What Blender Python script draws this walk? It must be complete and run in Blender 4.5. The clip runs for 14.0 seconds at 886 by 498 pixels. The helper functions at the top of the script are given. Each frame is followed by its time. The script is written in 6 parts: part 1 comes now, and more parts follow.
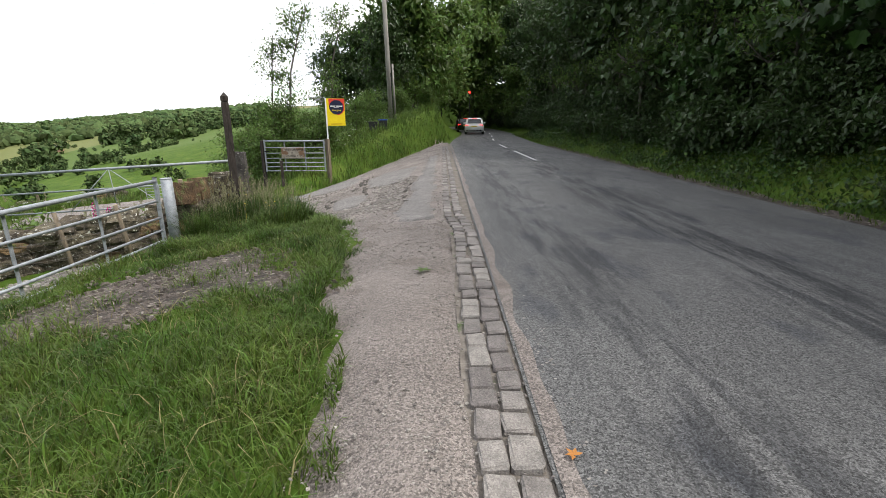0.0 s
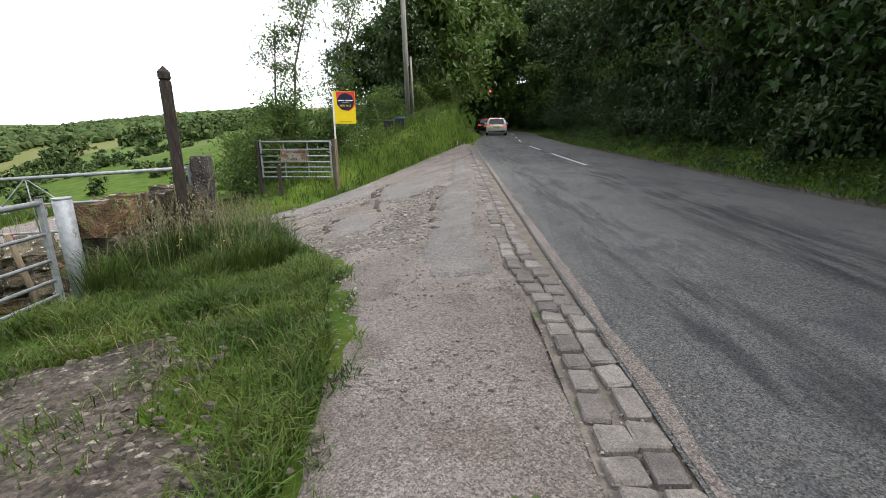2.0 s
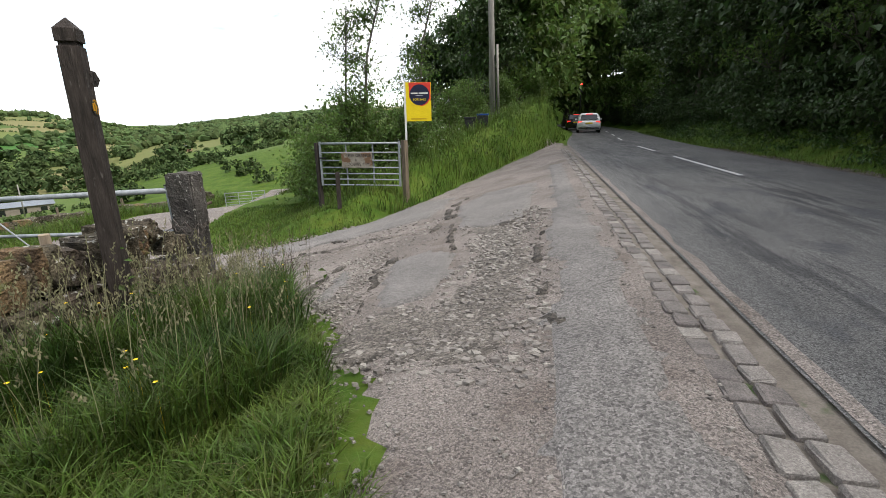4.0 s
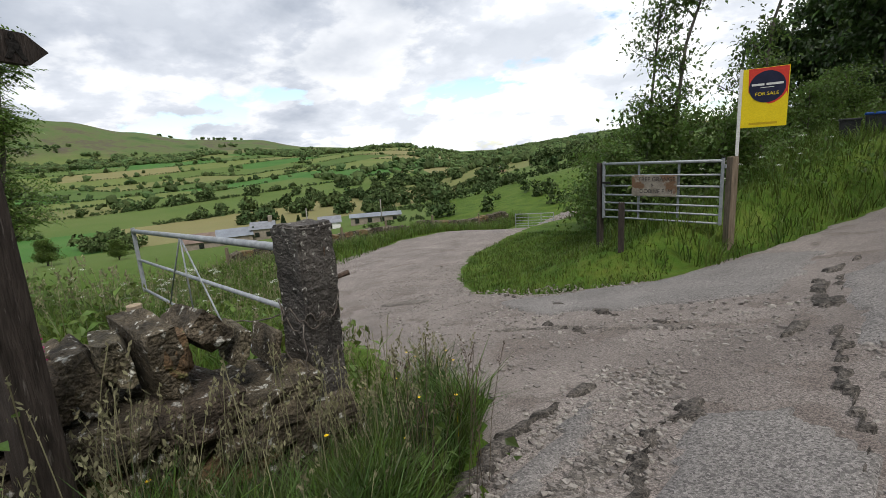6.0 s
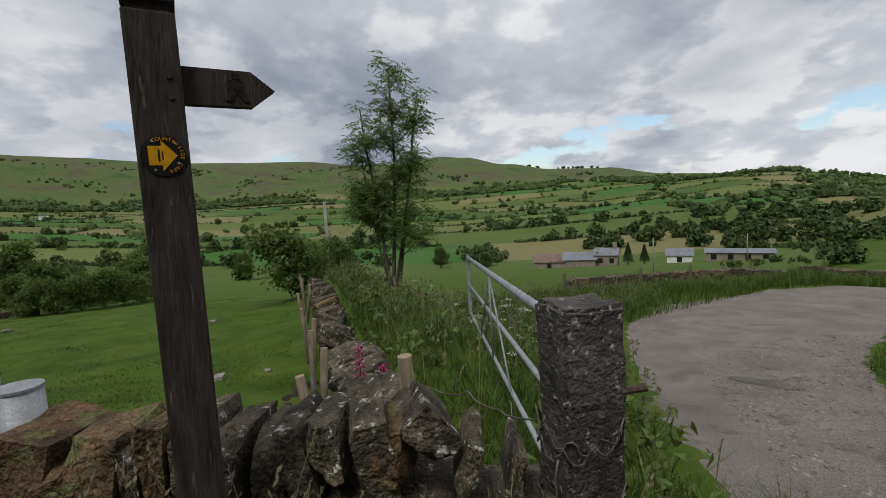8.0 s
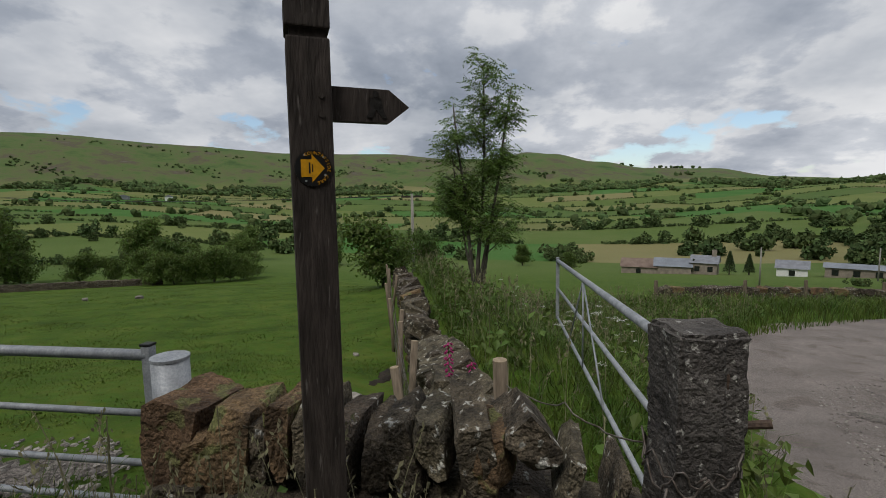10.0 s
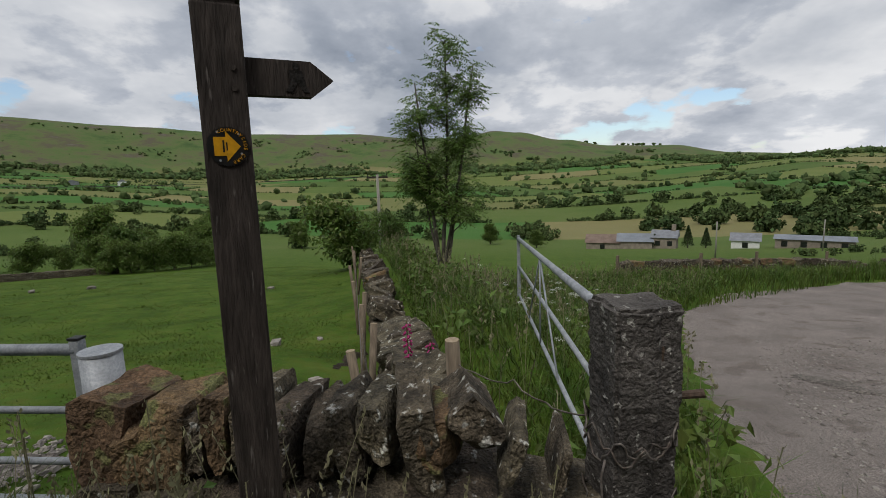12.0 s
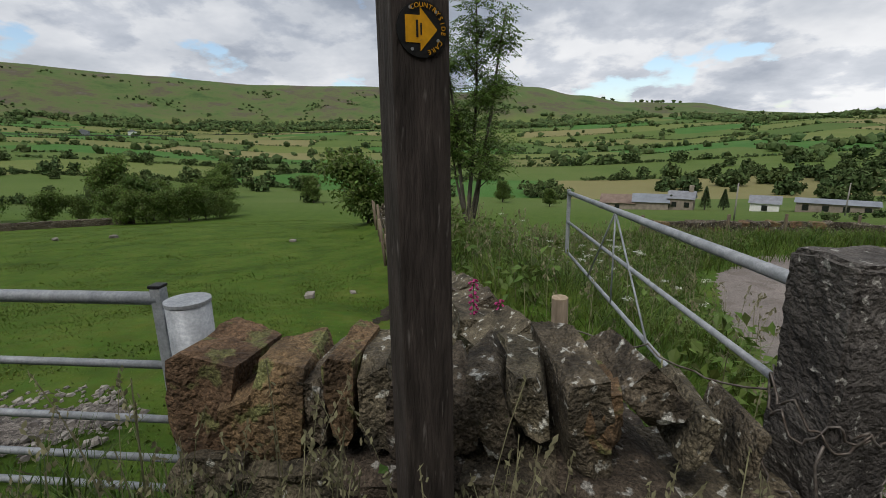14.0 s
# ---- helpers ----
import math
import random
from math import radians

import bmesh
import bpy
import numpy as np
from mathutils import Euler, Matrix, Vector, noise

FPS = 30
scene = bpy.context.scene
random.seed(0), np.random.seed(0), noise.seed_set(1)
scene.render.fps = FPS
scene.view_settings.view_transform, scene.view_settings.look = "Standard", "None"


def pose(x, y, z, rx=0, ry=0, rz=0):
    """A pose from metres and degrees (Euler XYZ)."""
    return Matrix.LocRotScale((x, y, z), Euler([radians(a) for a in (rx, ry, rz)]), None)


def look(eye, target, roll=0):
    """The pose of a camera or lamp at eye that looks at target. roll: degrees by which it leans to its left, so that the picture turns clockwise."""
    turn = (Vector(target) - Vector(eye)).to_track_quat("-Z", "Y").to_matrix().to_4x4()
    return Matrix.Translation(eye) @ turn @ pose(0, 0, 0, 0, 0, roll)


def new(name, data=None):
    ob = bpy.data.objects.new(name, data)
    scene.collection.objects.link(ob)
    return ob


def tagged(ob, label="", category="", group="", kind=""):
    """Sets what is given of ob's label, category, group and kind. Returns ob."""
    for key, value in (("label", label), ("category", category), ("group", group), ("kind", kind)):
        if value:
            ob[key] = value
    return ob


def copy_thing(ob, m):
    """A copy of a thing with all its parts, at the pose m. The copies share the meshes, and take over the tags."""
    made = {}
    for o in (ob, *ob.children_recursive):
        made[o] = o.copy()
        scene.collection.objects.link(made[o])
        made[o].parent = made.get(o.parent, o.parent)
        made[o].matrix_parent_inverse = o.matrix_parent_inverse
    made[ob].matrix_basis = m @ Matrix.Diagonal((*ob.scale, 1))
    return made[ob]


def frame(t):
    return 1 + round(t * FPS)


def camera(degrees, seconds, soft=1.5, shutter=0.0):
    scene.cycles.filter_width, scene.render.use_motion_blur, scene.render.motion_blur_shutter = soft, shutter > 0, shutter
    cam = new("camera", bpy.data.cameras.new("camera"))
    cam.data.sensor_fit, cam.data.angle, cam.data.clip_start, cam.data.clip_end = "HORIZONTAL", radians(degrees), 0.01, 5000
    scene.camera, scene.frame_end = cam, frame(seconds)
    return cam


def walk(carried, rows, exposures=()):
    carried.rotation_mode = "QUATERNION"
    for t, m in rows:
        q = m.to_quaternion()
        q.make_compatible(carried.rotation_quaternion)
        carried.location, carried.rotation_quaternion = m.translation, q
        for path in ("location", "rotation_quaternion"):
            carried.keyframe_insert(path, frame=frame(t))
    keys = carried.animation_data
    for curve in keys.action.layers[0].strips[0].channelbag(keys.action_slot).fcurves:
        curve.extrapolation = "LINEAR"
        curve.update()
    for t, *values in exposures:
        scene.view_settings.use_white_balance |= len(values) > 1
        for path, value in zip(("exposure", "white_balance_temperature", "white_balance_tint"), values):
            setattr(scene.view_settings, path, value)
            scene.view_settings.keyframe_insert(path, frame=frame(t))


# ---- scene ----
cam = camera(87.0, 14.0, soft=0.65)
METRES, EYE, TILT, LEAN, TURN = 10.0, 1.3, 0.0, 0.0, 0.0
ROWS = [
    (0.0, 0.0, -0.0200, 0.0, -0.11, -15.22, 0.4),
    (0.5, -0.0067, 0.0442, -0.0021, 0.04, -15.03, 0.52),
    (1.0, -0.0187, 0.1131, -0.0034, 0.52, -14.91, 0.48),
    (1.5, -0.0245, 0.1789, -0.0079, 0.94, -14.87, 0.51),
    (2.0, -0.038, 0.2508, -0.0136, 1.73, -14.98, 0.46),
    (4.5, -0.0929, 0.5958, -0.0139, 16.64, -15.02, 1.66),
    (5.0, -0.1119, 0.6692, -0.0176, 24.02, -14.36, 2.43),
    (5.5, -0.1375, 0.7246, -0.0178, 34.13, -13.48, 3.17),
    (6.0, -0.1615, 0.7769, -0.0227, 46.66, -11.42, 3.5),
    (6.5, -0.1948, 0.8028, -0.0254, 59.75, -8.78, 3.86),
    (7.0, -0.2174, 0.8256, -0.0233, 72.6, -7.61, 4.14),
    (7.5, -0.2275, 0.8357, -0.0208, 82.1, -6.59, 3.9),
    (8.0, -0.2287, 0.8346, -0.0158, 87.65, -5.73, 3.13),
    (8.5, -0.2241, 0.8318, -0.0136, 90.6, -5.28, 2.5),
    (9.0, -0.2215, 0.8237, -0.0115, 93.79, -4.55, 1.64),
    (11.5, -0.2329, 0.8301, -0.0095, 100.62, -7.99, 1.22),
    (12.0, -0.2309, 0.8339, -0.0107, 93.92, -8.5, 1.78),
    (12.5, -0.2268, 0.8256, -0.0132, 80.67, -10.41, 1.42),
    (13.0, -0.2245, 0.8128, -0.016, 75.38, -13.04, 1.15),
    (13.5, -0.2376, 0.8084, -0.0187, 80.48, -13.63, 0.94),
    (14.0, -0.2549, 0.7847, -0.0196, 95.29, -13.72, 0.84),
]
walk(cam, [(t, pose(0, 0, EYE, TILT, LEAN, TURN) @ pose(METRES * x, METRES * y, METRES * z, 90 + pitch, roll, yaw)) for t, x, y, z, yaw, pitch, roll in ROWS], exposures=[(0, 0.75), (2, 0.75), (4.5, 0.5), (5.5, 0.25), (6.5, -0.22), (7, -0.42), (7.5, -0.5), (9, -0.6), (11.5, -0.6), (12.5, -0.4), (13.2, -0.35), (14, -0.35)])

# ---- world and light ----
world = bpy.data.worlds.new("sky")
scene.world = world
world.use_nodes = True


def sky_nodes():
    nt = world.node_tree
    nt.nodes.clear()
    N = nt.nodes.new
    out, bg = N("ShaderNodeOutputWorld"), N("ShaderNodeBackground")
    sky = N("ShaderNodeTexSky")
    sky.sky_type, sky.sun_disc = "NISHITA", False
    sky.sun_elevation, sky.sun_rotation = radians(54), radians(113)
    co = N("ShaderNodeTexCoord")
    sep = N("ShaderNodeSeparateXYZ")
    nt.links.new(co.outputs["Generated"], sep.inputs[0])
    up = N("ShaderNodeMath"); up.operation = "MAXIMUM"; up.inputs[1].default_value = 0.0
    nt.links.new(sep.outputs["Z"], up.inputs[0])
    add = N("ShaderNodeMath"); add.operation = "ADD"; add.inputs[1].default_value = 0.32
    nt.links.new(up.outputs[0], add.inputs[0])
    flat = N("ShaderNodeCombineXYZ")
    for i, ax in enumerate("XY"):
        div = N("ShaderNodeMath"); div.operation = "DIVIDE"
        nt.links.new(sep.outputs[ax], div.inputs[0]); nt.links.new(add.outputs[0], div.inputs[1])
        nt.links.new(div.outputs[0], flat.inputs[i])

    def fbm(scale, detail, off):
        m = N("ShaderNodeVectorMath"); m.operation = "ADD"; m.inputs[1].default_value = (off, off * 0.7, off)
        nt.links.new(flat.outputs[0], m.inputs[0])
        n = N("ShaderNodeTexNoise"); n.inputs["Scale"].default_value = scale; n.inputs["Detail"].default_value = detail
        n.inputs["Roughness"].default_value = 0.55
        nt.links.new(m.outputs[0], n.inputs["Vector"])
        return n.outputs["Fac"]

    def ramp(src, stops):
        r = N("ShaderNodeValToRGB")
        while len(r.color_ramp.elements) < len(stops):
            r.color_ramp.elements.new(0.5)
        for e, (p, c) in zip(r.color_ramp.elements, stops):
            e.position, e.color = p, (*c, 1)
        nt.links.new(src, r.inputs[0])
        return r.outputs[0]

    slope = N("ShaderNodeVectorMath"); slope.operation = "DOT_PRODUCT"; slope.inputs[1].default_value = (-0.34, -0.94, 0)
    nt.links.new(co.outputs["Generated"], slope.inputs[0])
    thick = N("ShaderNodeMath"); thick.operation = "MULTIPLY_ADD"; thick.inputs[1].default_value = 0.13
    nt.links.new(slope.outputs["Value"], thick.inputs[0]); nt.links.new(fbm(1.0, 6, SKY_OFFSET), thick.inputs[2])
    body = ramp(thick.outputs[0], [(0.38, (1.2, 1.21, 1.23)), (0.5, (1.02, 1.04, 1.08)), (0.59, (0.76, 0.8, 0.87)), (0.7, (0.52, 0.57, 0.65))])
    puffs = ramp(fbm(2.6, 8, SKY_OFFSET + 57), [(0.47, (1, 1, 1)), (0.53, (0.62, 0.66, 0.73)), (0.62, (0.45, 0.5, 0.58))])
    heap = N("ShaderNodeMix"); heap.data_type = "RGBA"; heap.blend_type = "MULTIPLY"; heap.inputs[0].default_value = 0.65
    nt.links.new(body, heap.inputs[6]); nt.links.new(puffs, heap.inputs[7])
    body = heap.outputs[2]
    lift = N("ShaderNodeMath"); lift.operation = "MULTIPLY_ADD"; lift.inputs[1].default_value, lift.inputs[2].default_value = 0.5, -0.095
    nt.links.new(up.outputs[0], lift.inputs[0])
    thin = N("ShaderNodeMath"); thin.operation = "ADD"
    nt.links.new(fbm(2.2, 8, SKY_OFFSET + 31), thin.inputs[0]); nt.links.new(lift.outputs[0], thin.inputs[1])
    cover = ramp(thin.outputs[0], [(0.335, (0, 0, 0)), (0.385, (1, 1, 1))])
    clear = N("ShaderNodeMix"); clear.data_type = "RGBA"; clear.blend_type = "MULTIPLY"; clear.inputs[0].default_value = 1.0
    nt.links.new(sky.outputs[0], clear.inputs[6]); clear.inputs[7].default_value = (0.2, 0.2, 0.2, 1)
    mix = N("ShaderNodeMix"); mix.data_type = "RGBA"
    nt.links.new(cover, mix.inputs[0]); nt.links.new(clear.outputs[2], mix.inputs[6]); nt.links.new(body, mix.inputs[7])
    nt.links.new(mix.outputs[2], bg.inputs["Color"])
    bg.inputs["Strength"].default_value = 1.0
    nt.links.new(bg.outputs[0], out.inputs[0])


SKY_OFFSET = 4.0
sky_nodes()
sun = new("sun", bpy.data.lights.new("sun", "SUN"))
sun.data.energy, sun.data.angle, sun.data.color = 2.5, radians(18), (1.0, 0.96, 0.9)
sun.matrix_world = look((31, -13, 47), (0, 0, 0))
tagged(sun, kind="structure")

# ---- materials ----
MATS = {}


def material(name, dark, light, scale=8.0, rough=0.8, bump=0.3, fine=60.0, metal=0.0, island=0.0, stretch=(1, 1, 1), lo=0.3, hi=0.7,
             spots=None, spot_scale=3.0, spot_at=0.62, leaf=0.0, spec=0.3, per_object=0.0, height=0.02, speck=0.0, speck_scale=80.0, spot_soft=0.05):
    """Two-scale procedural surface: broad mottling between two colours, fine grain and relief, and stains of a third colour."""
    if name in MATS:
        return MATS[name]
    m = bpy.data.materials.new(name)
    m.use_nodes = True
    nt = m.node_tree
    N, link = nt.nodes.new, nt.links.new
    b = nt.nodes["Principled BSDF"]
    geo = N("ShaderNodeNewGeometry")
    mp = N("ShaderNodeMapping"); mp.inputs["Scale"].default_value = stretch
    link(geo.outputs["Position"], mp.inputs["Vector"])

    def noise_at(s, detail=4.0):
        n = N("ShaderNodeTexNoise"); n.inputs["Scale"].default_value = s; n.inputs["Detail"].default_value = detail
        link(mp.outputs[0], n.inputs["Vector"])
        return n.outputs["Fac"]

    def mixer(fac, a, c, kind="MIX"):
        x = N("ShaderNodeMix"); x.data_type = "RGBA"; x.blend_type = kind
        for sock, v in ((0, fac), (6, a), (7, c)):
            if isinstance(v, bpy.types.NodeSocket):
                link(v, x.inputs[sock])
            else:
                x.inputs[sock].default_value = v if sock == 0 else (*v, 1)
        return x.outputs[2]

    def ranged(src, a, c, x0=0.0, x1=1.0):
        r = N("ShaderNodeMapRange")
        for i, v in enumerate((a, c, x0, x1)):
            r.inputs[i + 1].default_value = v
        link(src, r.inputs[0])
        return r.outputs[0]

    broad, grain = noise_at(scale, 5), noise_at(fine, 3)
    col = mixer(ranged(broad, lo, hi), dark, light)
    col = mixer(ranged(grain, 0.3, 0.7, 0.0, 0.4), col, tuple(v * 0.55 for v in dark))
    if spots:
        col = mixer(ranged(noise_at(spot_scale, 6), spot_at, spot_at + spot_soft), col, spots)
    if speck:
        for k, sc in ((1.0, speck_scale), (0.7, speck_scale * 3.1)):
            vo = N("ShaderNodeTexVoronoi"); vo.inputs["Scale"].default_value = sc
            link(geo.outputs["Position"], vo.inputs["Vector"])
            sp = N("ShaderNodeSeparateColor"); link(vo.outputs["Color"], sp.inputs[0])
            hs = N("ShaderNodeHueSaturation")
            link(ranged(sp.outputs[0], 0, 1, 1 - speck * k, 1 + speck * k), hs.inputs["Value"])
            link(col, hs.inputs["Color"])
            col = hs.outputs[0]
    if island:
        hs = N("ShaderNodeHueSaturation")
        link(ranged(geo.outputs["Random Per Island"], 0, 1, 1 - island, 1 + island), hs.inputs["Value"])
        link(ranged(geo.outputs["Random Per Island"], 0, 1, 0.5 - island * 0.05, 0.5 + island * 0.04), hs.inputs["Hue"])
        link(col, hs.inputs["Color"])
        col = hs.outputs[0]
    if per_object:
        info = N("ShaderNodeObjectInfo")
        hs = N("ShaderNodeHueSaturation")
        link(ranged(info.outputs["Random"], 0, 1, 1 - per_object, 1 + per_object), hs.inputs["Value"])
        link(ranged(info.outputs["Random"], 0, 1, 0.5 - per_object * 0.05, 0.5 + per_object * 0.06), hs.inputs["Hue"])
        link(col, hs.inputs["Color"])
        col = hs.outputs[0]
    link(col, b.inputs["Base Color"])
    link(ranged(grain, 0.2, 0.8, max(0.05, rough - 0.12), min(1, rough + 0.1)), b.inputs["Roughness"])
    b.inputs["Metallic"].default_value = metal
    b.inputs["Specular IOR Level"].default_value = spec
    if bump:
        bp = N("ShaderNodeBump"); bp.inputs["Strength"].default_value = bump; bp.inputs["Distance"].default_value = height
        link(grain, bp.inputs["Height"])
        link(bp.outputs[0], b.inputs["Normal"])
    if leaf:
        tr = N("ShaderNodeBsdfTranslucent")
        link(col, tr.inputs["Color"])
        ms = N("ShaderNodeMixShader"); ms.inputs[0].default_value = leaf
        link(b.outputs[0], ms.inputs[1]); link(tr.outputs[0], ms.inputs[2])
        link(ms.outputs[0], nt.nodes["Material Output"].inputs["Surface"])
    MATS[name] = m
    return m


def glow(name, colour, strength):
    m = bpy.data.materials.new(name)
    m.use_nodes = True
    b = m.node_tree.nodes["Principled BSDF"]
    b.inputs["Base Color"].default_value = (*colour, 1)
    b.inputs["Emission Color"].default_value = (*colour, 1)
    b.inputs["Emission Strength"].default_value = strength
    return m


# field boundaries across the valley: axes, swing of the lines, size of a field in metres
FIELD_A, FIELD_P = (-0.087, 0.996), (-0.996, -0.087)
SWING_A, SWING_P = (26.0, 80.0), (30.0, 105.0)
FIELD_W, FIELD_H = 135.0, 78.0


def meadow_material():
    """Pasture: near turf with grain, and beyond it a patchwork of fields of differing greens and hay."""
    m = bpy.data.materials.new("pasture")
    m.use_nodes = True
    nt = m.node_tree
    N, link = nt.nodes.new, nt.links.new
    b = nt.nodes["Principled BSDF"]
    geo = N("ShaderNodeNewGeometry")

    def noise_at(s, d=5.0, rough=0.55):
        n = N("ShaderNodeTexNoise"); n.inputs["Scale"].default_value = s; n.inputs["Detail"].default_value = d; n.inputs["Roughness"].default_value = rough
        link(geo.outputs["Position"], n.inputs["Vector"])
        return n

    def ramp(src, stops):
        r = N("ShaderNodeValToRGB")
        while len(r.color_ramp.elements) < len(stops):
            r.color_ramp.elements.new(0.5)
        for e, (p, c) in zip(r.color_ramp.elements, stops):
            e.position, e.color = p, (*c, 1)
        link(src, r.inputs[0])
        return r.outputs[0]

    def mix(f, a, c, kind="MIX"):
        x = N("ShaderNodeMix"); x.data_type = "RGBA"; x.blend_type = kind
        for sock, v in ((0, f), (6, a), (7, c)):
            if isinstance(v, bpy.types.NodeSocket):
                link(v, x.inputs[sock])
            else:
                x.inputs[sock].default_value = v if sock == 0 else (*v, 1)
        return x.outputs[2]

    def along(ax, ay):
        d = N("ShaderNodeVectorMath"); d.operation = "DOT_PRODUCT"; d.inputs[1].default_value = (ax, ay, 0)
        link(geo.outputs["Position"], d.inputs[0])
        return d.outputs["Value"]

    def swung(src, other, amount, length):
        k = N("ShaderNodeMath"); k.operation = "DIVIDE"; k.inputs[1].default_value = length; link(other, k.inputs[0])
        w = N("ShaderNodeMath"); w.operation = "SINE"; link(k.outputs[0], w.inputs[0])
        a = N("ShaderNodeMath"); a.operation = "MULTIPLY_ADD"; a.inputs[1].default_value = amount
        link(w.outputs[0], a.inputs[0]); link(src, a.inputs[2])
        return a.outputs[0]

    across, away = along(*FIELD_A), along(*FIELD_P)
    uv = N("ShaderNodeCombineXYZ")
    link(swung(across, away, SWING_A[0], SWING_A[1]), uv.inputs[0]); link(swung(away, across, SWING_P[0], SWING_P[1]), uv.inputs[1])
    br = N("ShaderNodeTexBrick"); br.offset, br.offset_frequency, br.squash, br.squash_frequency = 0.5, 2, 1.0, 2
    for key, v in (("Scale", 1.0), ("Mortar Size", 0.0), ("Brick Width", FIELD_W), ("Row Height", FIELD_H), ("Bias", 0.0)):
        br.inputs[key].default_value = v
    br.inputs["Color1"].default_value, br.inputs["Color2"].default_value = (0, 0, 0, 1), (1, 1, 1, 1)
    link(uv.outputs[0], br.inputs["Vector"])
    fields = ramp(br.outputs["Color"], [(0.0, (0.082, 0.128, 0.028)), (0.2, (0.062, 0.112, 0.024)), (0.36, (0.125, 0.158, 0.042)), (0.52, (0.205, 0.185, 0.082)), (0.68, (0.042, 0.135, 0.024)), (0.84, (0.15, 0.16, 0.056))])
    fields.node.color_ramp.interpolation = "CONSTANT"
    fields = mix(0.22, fields, ramp(noise_at(0.03, 8, 0.65).outputs["Fac"], [(0.34, (0.04, 0.06, 0.02)), (0.5, (0.09, 0.115, 0.036)), (0.66, (0.155, 0.145, 0.066))]))
    sep = N("ShaderNodeSeparateXYZ"); link(geo.outputs["Position"], sep.inputs[0])
    high = N("ShaderNodeMapRange"); high.inputs[1].default_value = 22; high.inputs[2].default_value = 48; link(sep.outputs["Z"], high.inputs[0])
    moor = ramp(noise_at(0.013, 12, 0.72).outputs["Fac"], [(0.32, (0.045, 0.08, 0.026)), (0.45, (0.078, 0.118, 0.038)), (0.53, (0.098, 0.112, 0.048)), (0.6, (0.085, 0.074, 0.052)), (0.7, (0.13, 0.12, 0.10))])
    fields = mix(high.outputs[0], fields, moor)
    turf = ramp(noise_at(0.8, 8, 0.7).outputs["Fac"], [(0.25, (0.024, 0.05, 0.006)), (0.5, (0.062, 0.107, 0.014)), (0.75, (0.112, 0.146, 0.028))])
    ln = N("ShaderNodeVectorMath"); ln.operation = "LENGTH"; link(geo.outputs["Position"], ln.inputs[0])
    near = N("ShaderNodeMapRange"); near.inputs[1].default_value = 62; near.inputs[2].default_value = 120; link(ln.outputs["Value"], near.inputs[0])
    col = mix(near.outputs[0], turf, fields)
    link(mix(0.35, col, noise_at(6, 6).outputs["Color"], "SOFT_LIGHT"), b.inputs["Base Color"])
    b.inputs["Roughness"].default_value = 0.9
    b.inputs["Specular IOR Level"].default_value = 0.1
    bp = N("ShaderNodeBump"); bp.inputs["Strength"].default_value = 0.6; bp.inputs["Distance"].default_value = 0.06
    link(noise_at(9, 8, 0.7).outputs["Fac"], bp.inputs["Height"]); link(bp.outputs[0], b.inputs["Normal"])
    return m


PASTURE = meadow_material()
ASPHALT = material("worn asphalt", (0.084, 0.083, 0.082), (0.138, 0.135, 0.131), 0.9, 0.75, 0.7, 220, spots=(0.065, 0.066, 0.07), spot_scale=2.2, spot_at=0.56, spot_soft=0.09, stretch=(1, 0.5, 1), height=0.006, speck=0.7, speck_scale=130, spec=0.35)
TRACK = material("broken tarmac and grit", (0.165, 0.141, 0.127), (0.265, 0.231, 0.208), 1.1, 0.9, 0.9, 90, spots=(0.15, 0.125, 0.11), spot_scale=1.7, spot_at=0.58, height=0.012, speck=0.5, speck_scale=125)


def tar_band(m):
    """Dark tar bleed along the middle of the lane, broken up by streaks."""
    nt = m.node_tree
    N, link = nt.nodes.new, nt.links.new
    b = nt.nodes["Principled BSDF"]
    col = b.inputs["Base Color"].links[0].from_socket
    geo, sep, mp, no = N("ShaderNodeNewGeometry"), N("ShaderNodeSeparateXYZ"), N("ShaderNodeMapping"), N("ShaderNodeTexNoise")
    link(geo.outputs["Position"], sep.inputs[0])
    mp.inputs["Scale"].default_value = (3.0, 0.36, 1)
    link(geo.outputs["Position"], mp.inputs["Vector"]); link(mp.outputs[0], no.inputs["Vector"])
    no.inputs["Scale"].default_value, no.inputs["Detail"].default_value, no.inputs["Roughness"].default_value, no.inputs["Distortion"].default_value = 1.6, 12, 0.72, 0.1
    ramp = N("ShaderNodeValToRGB")
    stops = ((0.12, 0.0), (0.19, 0.85), (0.27, 0.8), (0.33, 0.1), (0.43, 0.25), (0.5, 1.0), (0.6, 1.0), (0.68, 0.3), (1.0, 0.2))
    while len(ramp.color_ramp.elements) < len(stops):
        ramp.color_ramp.elements.new(0.5)
    for e, (p, v) in zip(ramp.color_ramp.elements, stops):
        e.position, e.color = p, (v, v, v, 1)
    sc = N("ShaderNodeMath"); sc.operation = "DIVIDE"; sc.inputs[1].default_value = 5.2
    link(sep.outputs["X"], sc.inputs[0]); link(sc.outputs[0], ramp.inputs[0])
    st = N("ShaderNodeMapRange"); st.inputs[1].default_value, st.inputs[2].default_value = 0.46, 0.57
    link(no.outputs["Fac"], st.inputs[0])
    mu = N("ShaderNodeMath"); mu.operation = "MULTIPLY"
    link(ramp.outputs[0], mu.inputs[0]); link(st.outputs[0], mu.inputs[1])
    x = N("ShaderNodeMix"); x.data_type = "RGBA"; x.blend_type = "MULTIPLY"
    link(mu.outputs[0], x.inputs[0]); link(col, x.inputs[6]); x.inputs[7].default_value = (0.36, 0.37, 0.40, 1)
    link(x.outputs[2], b.inputs["Base Color"])


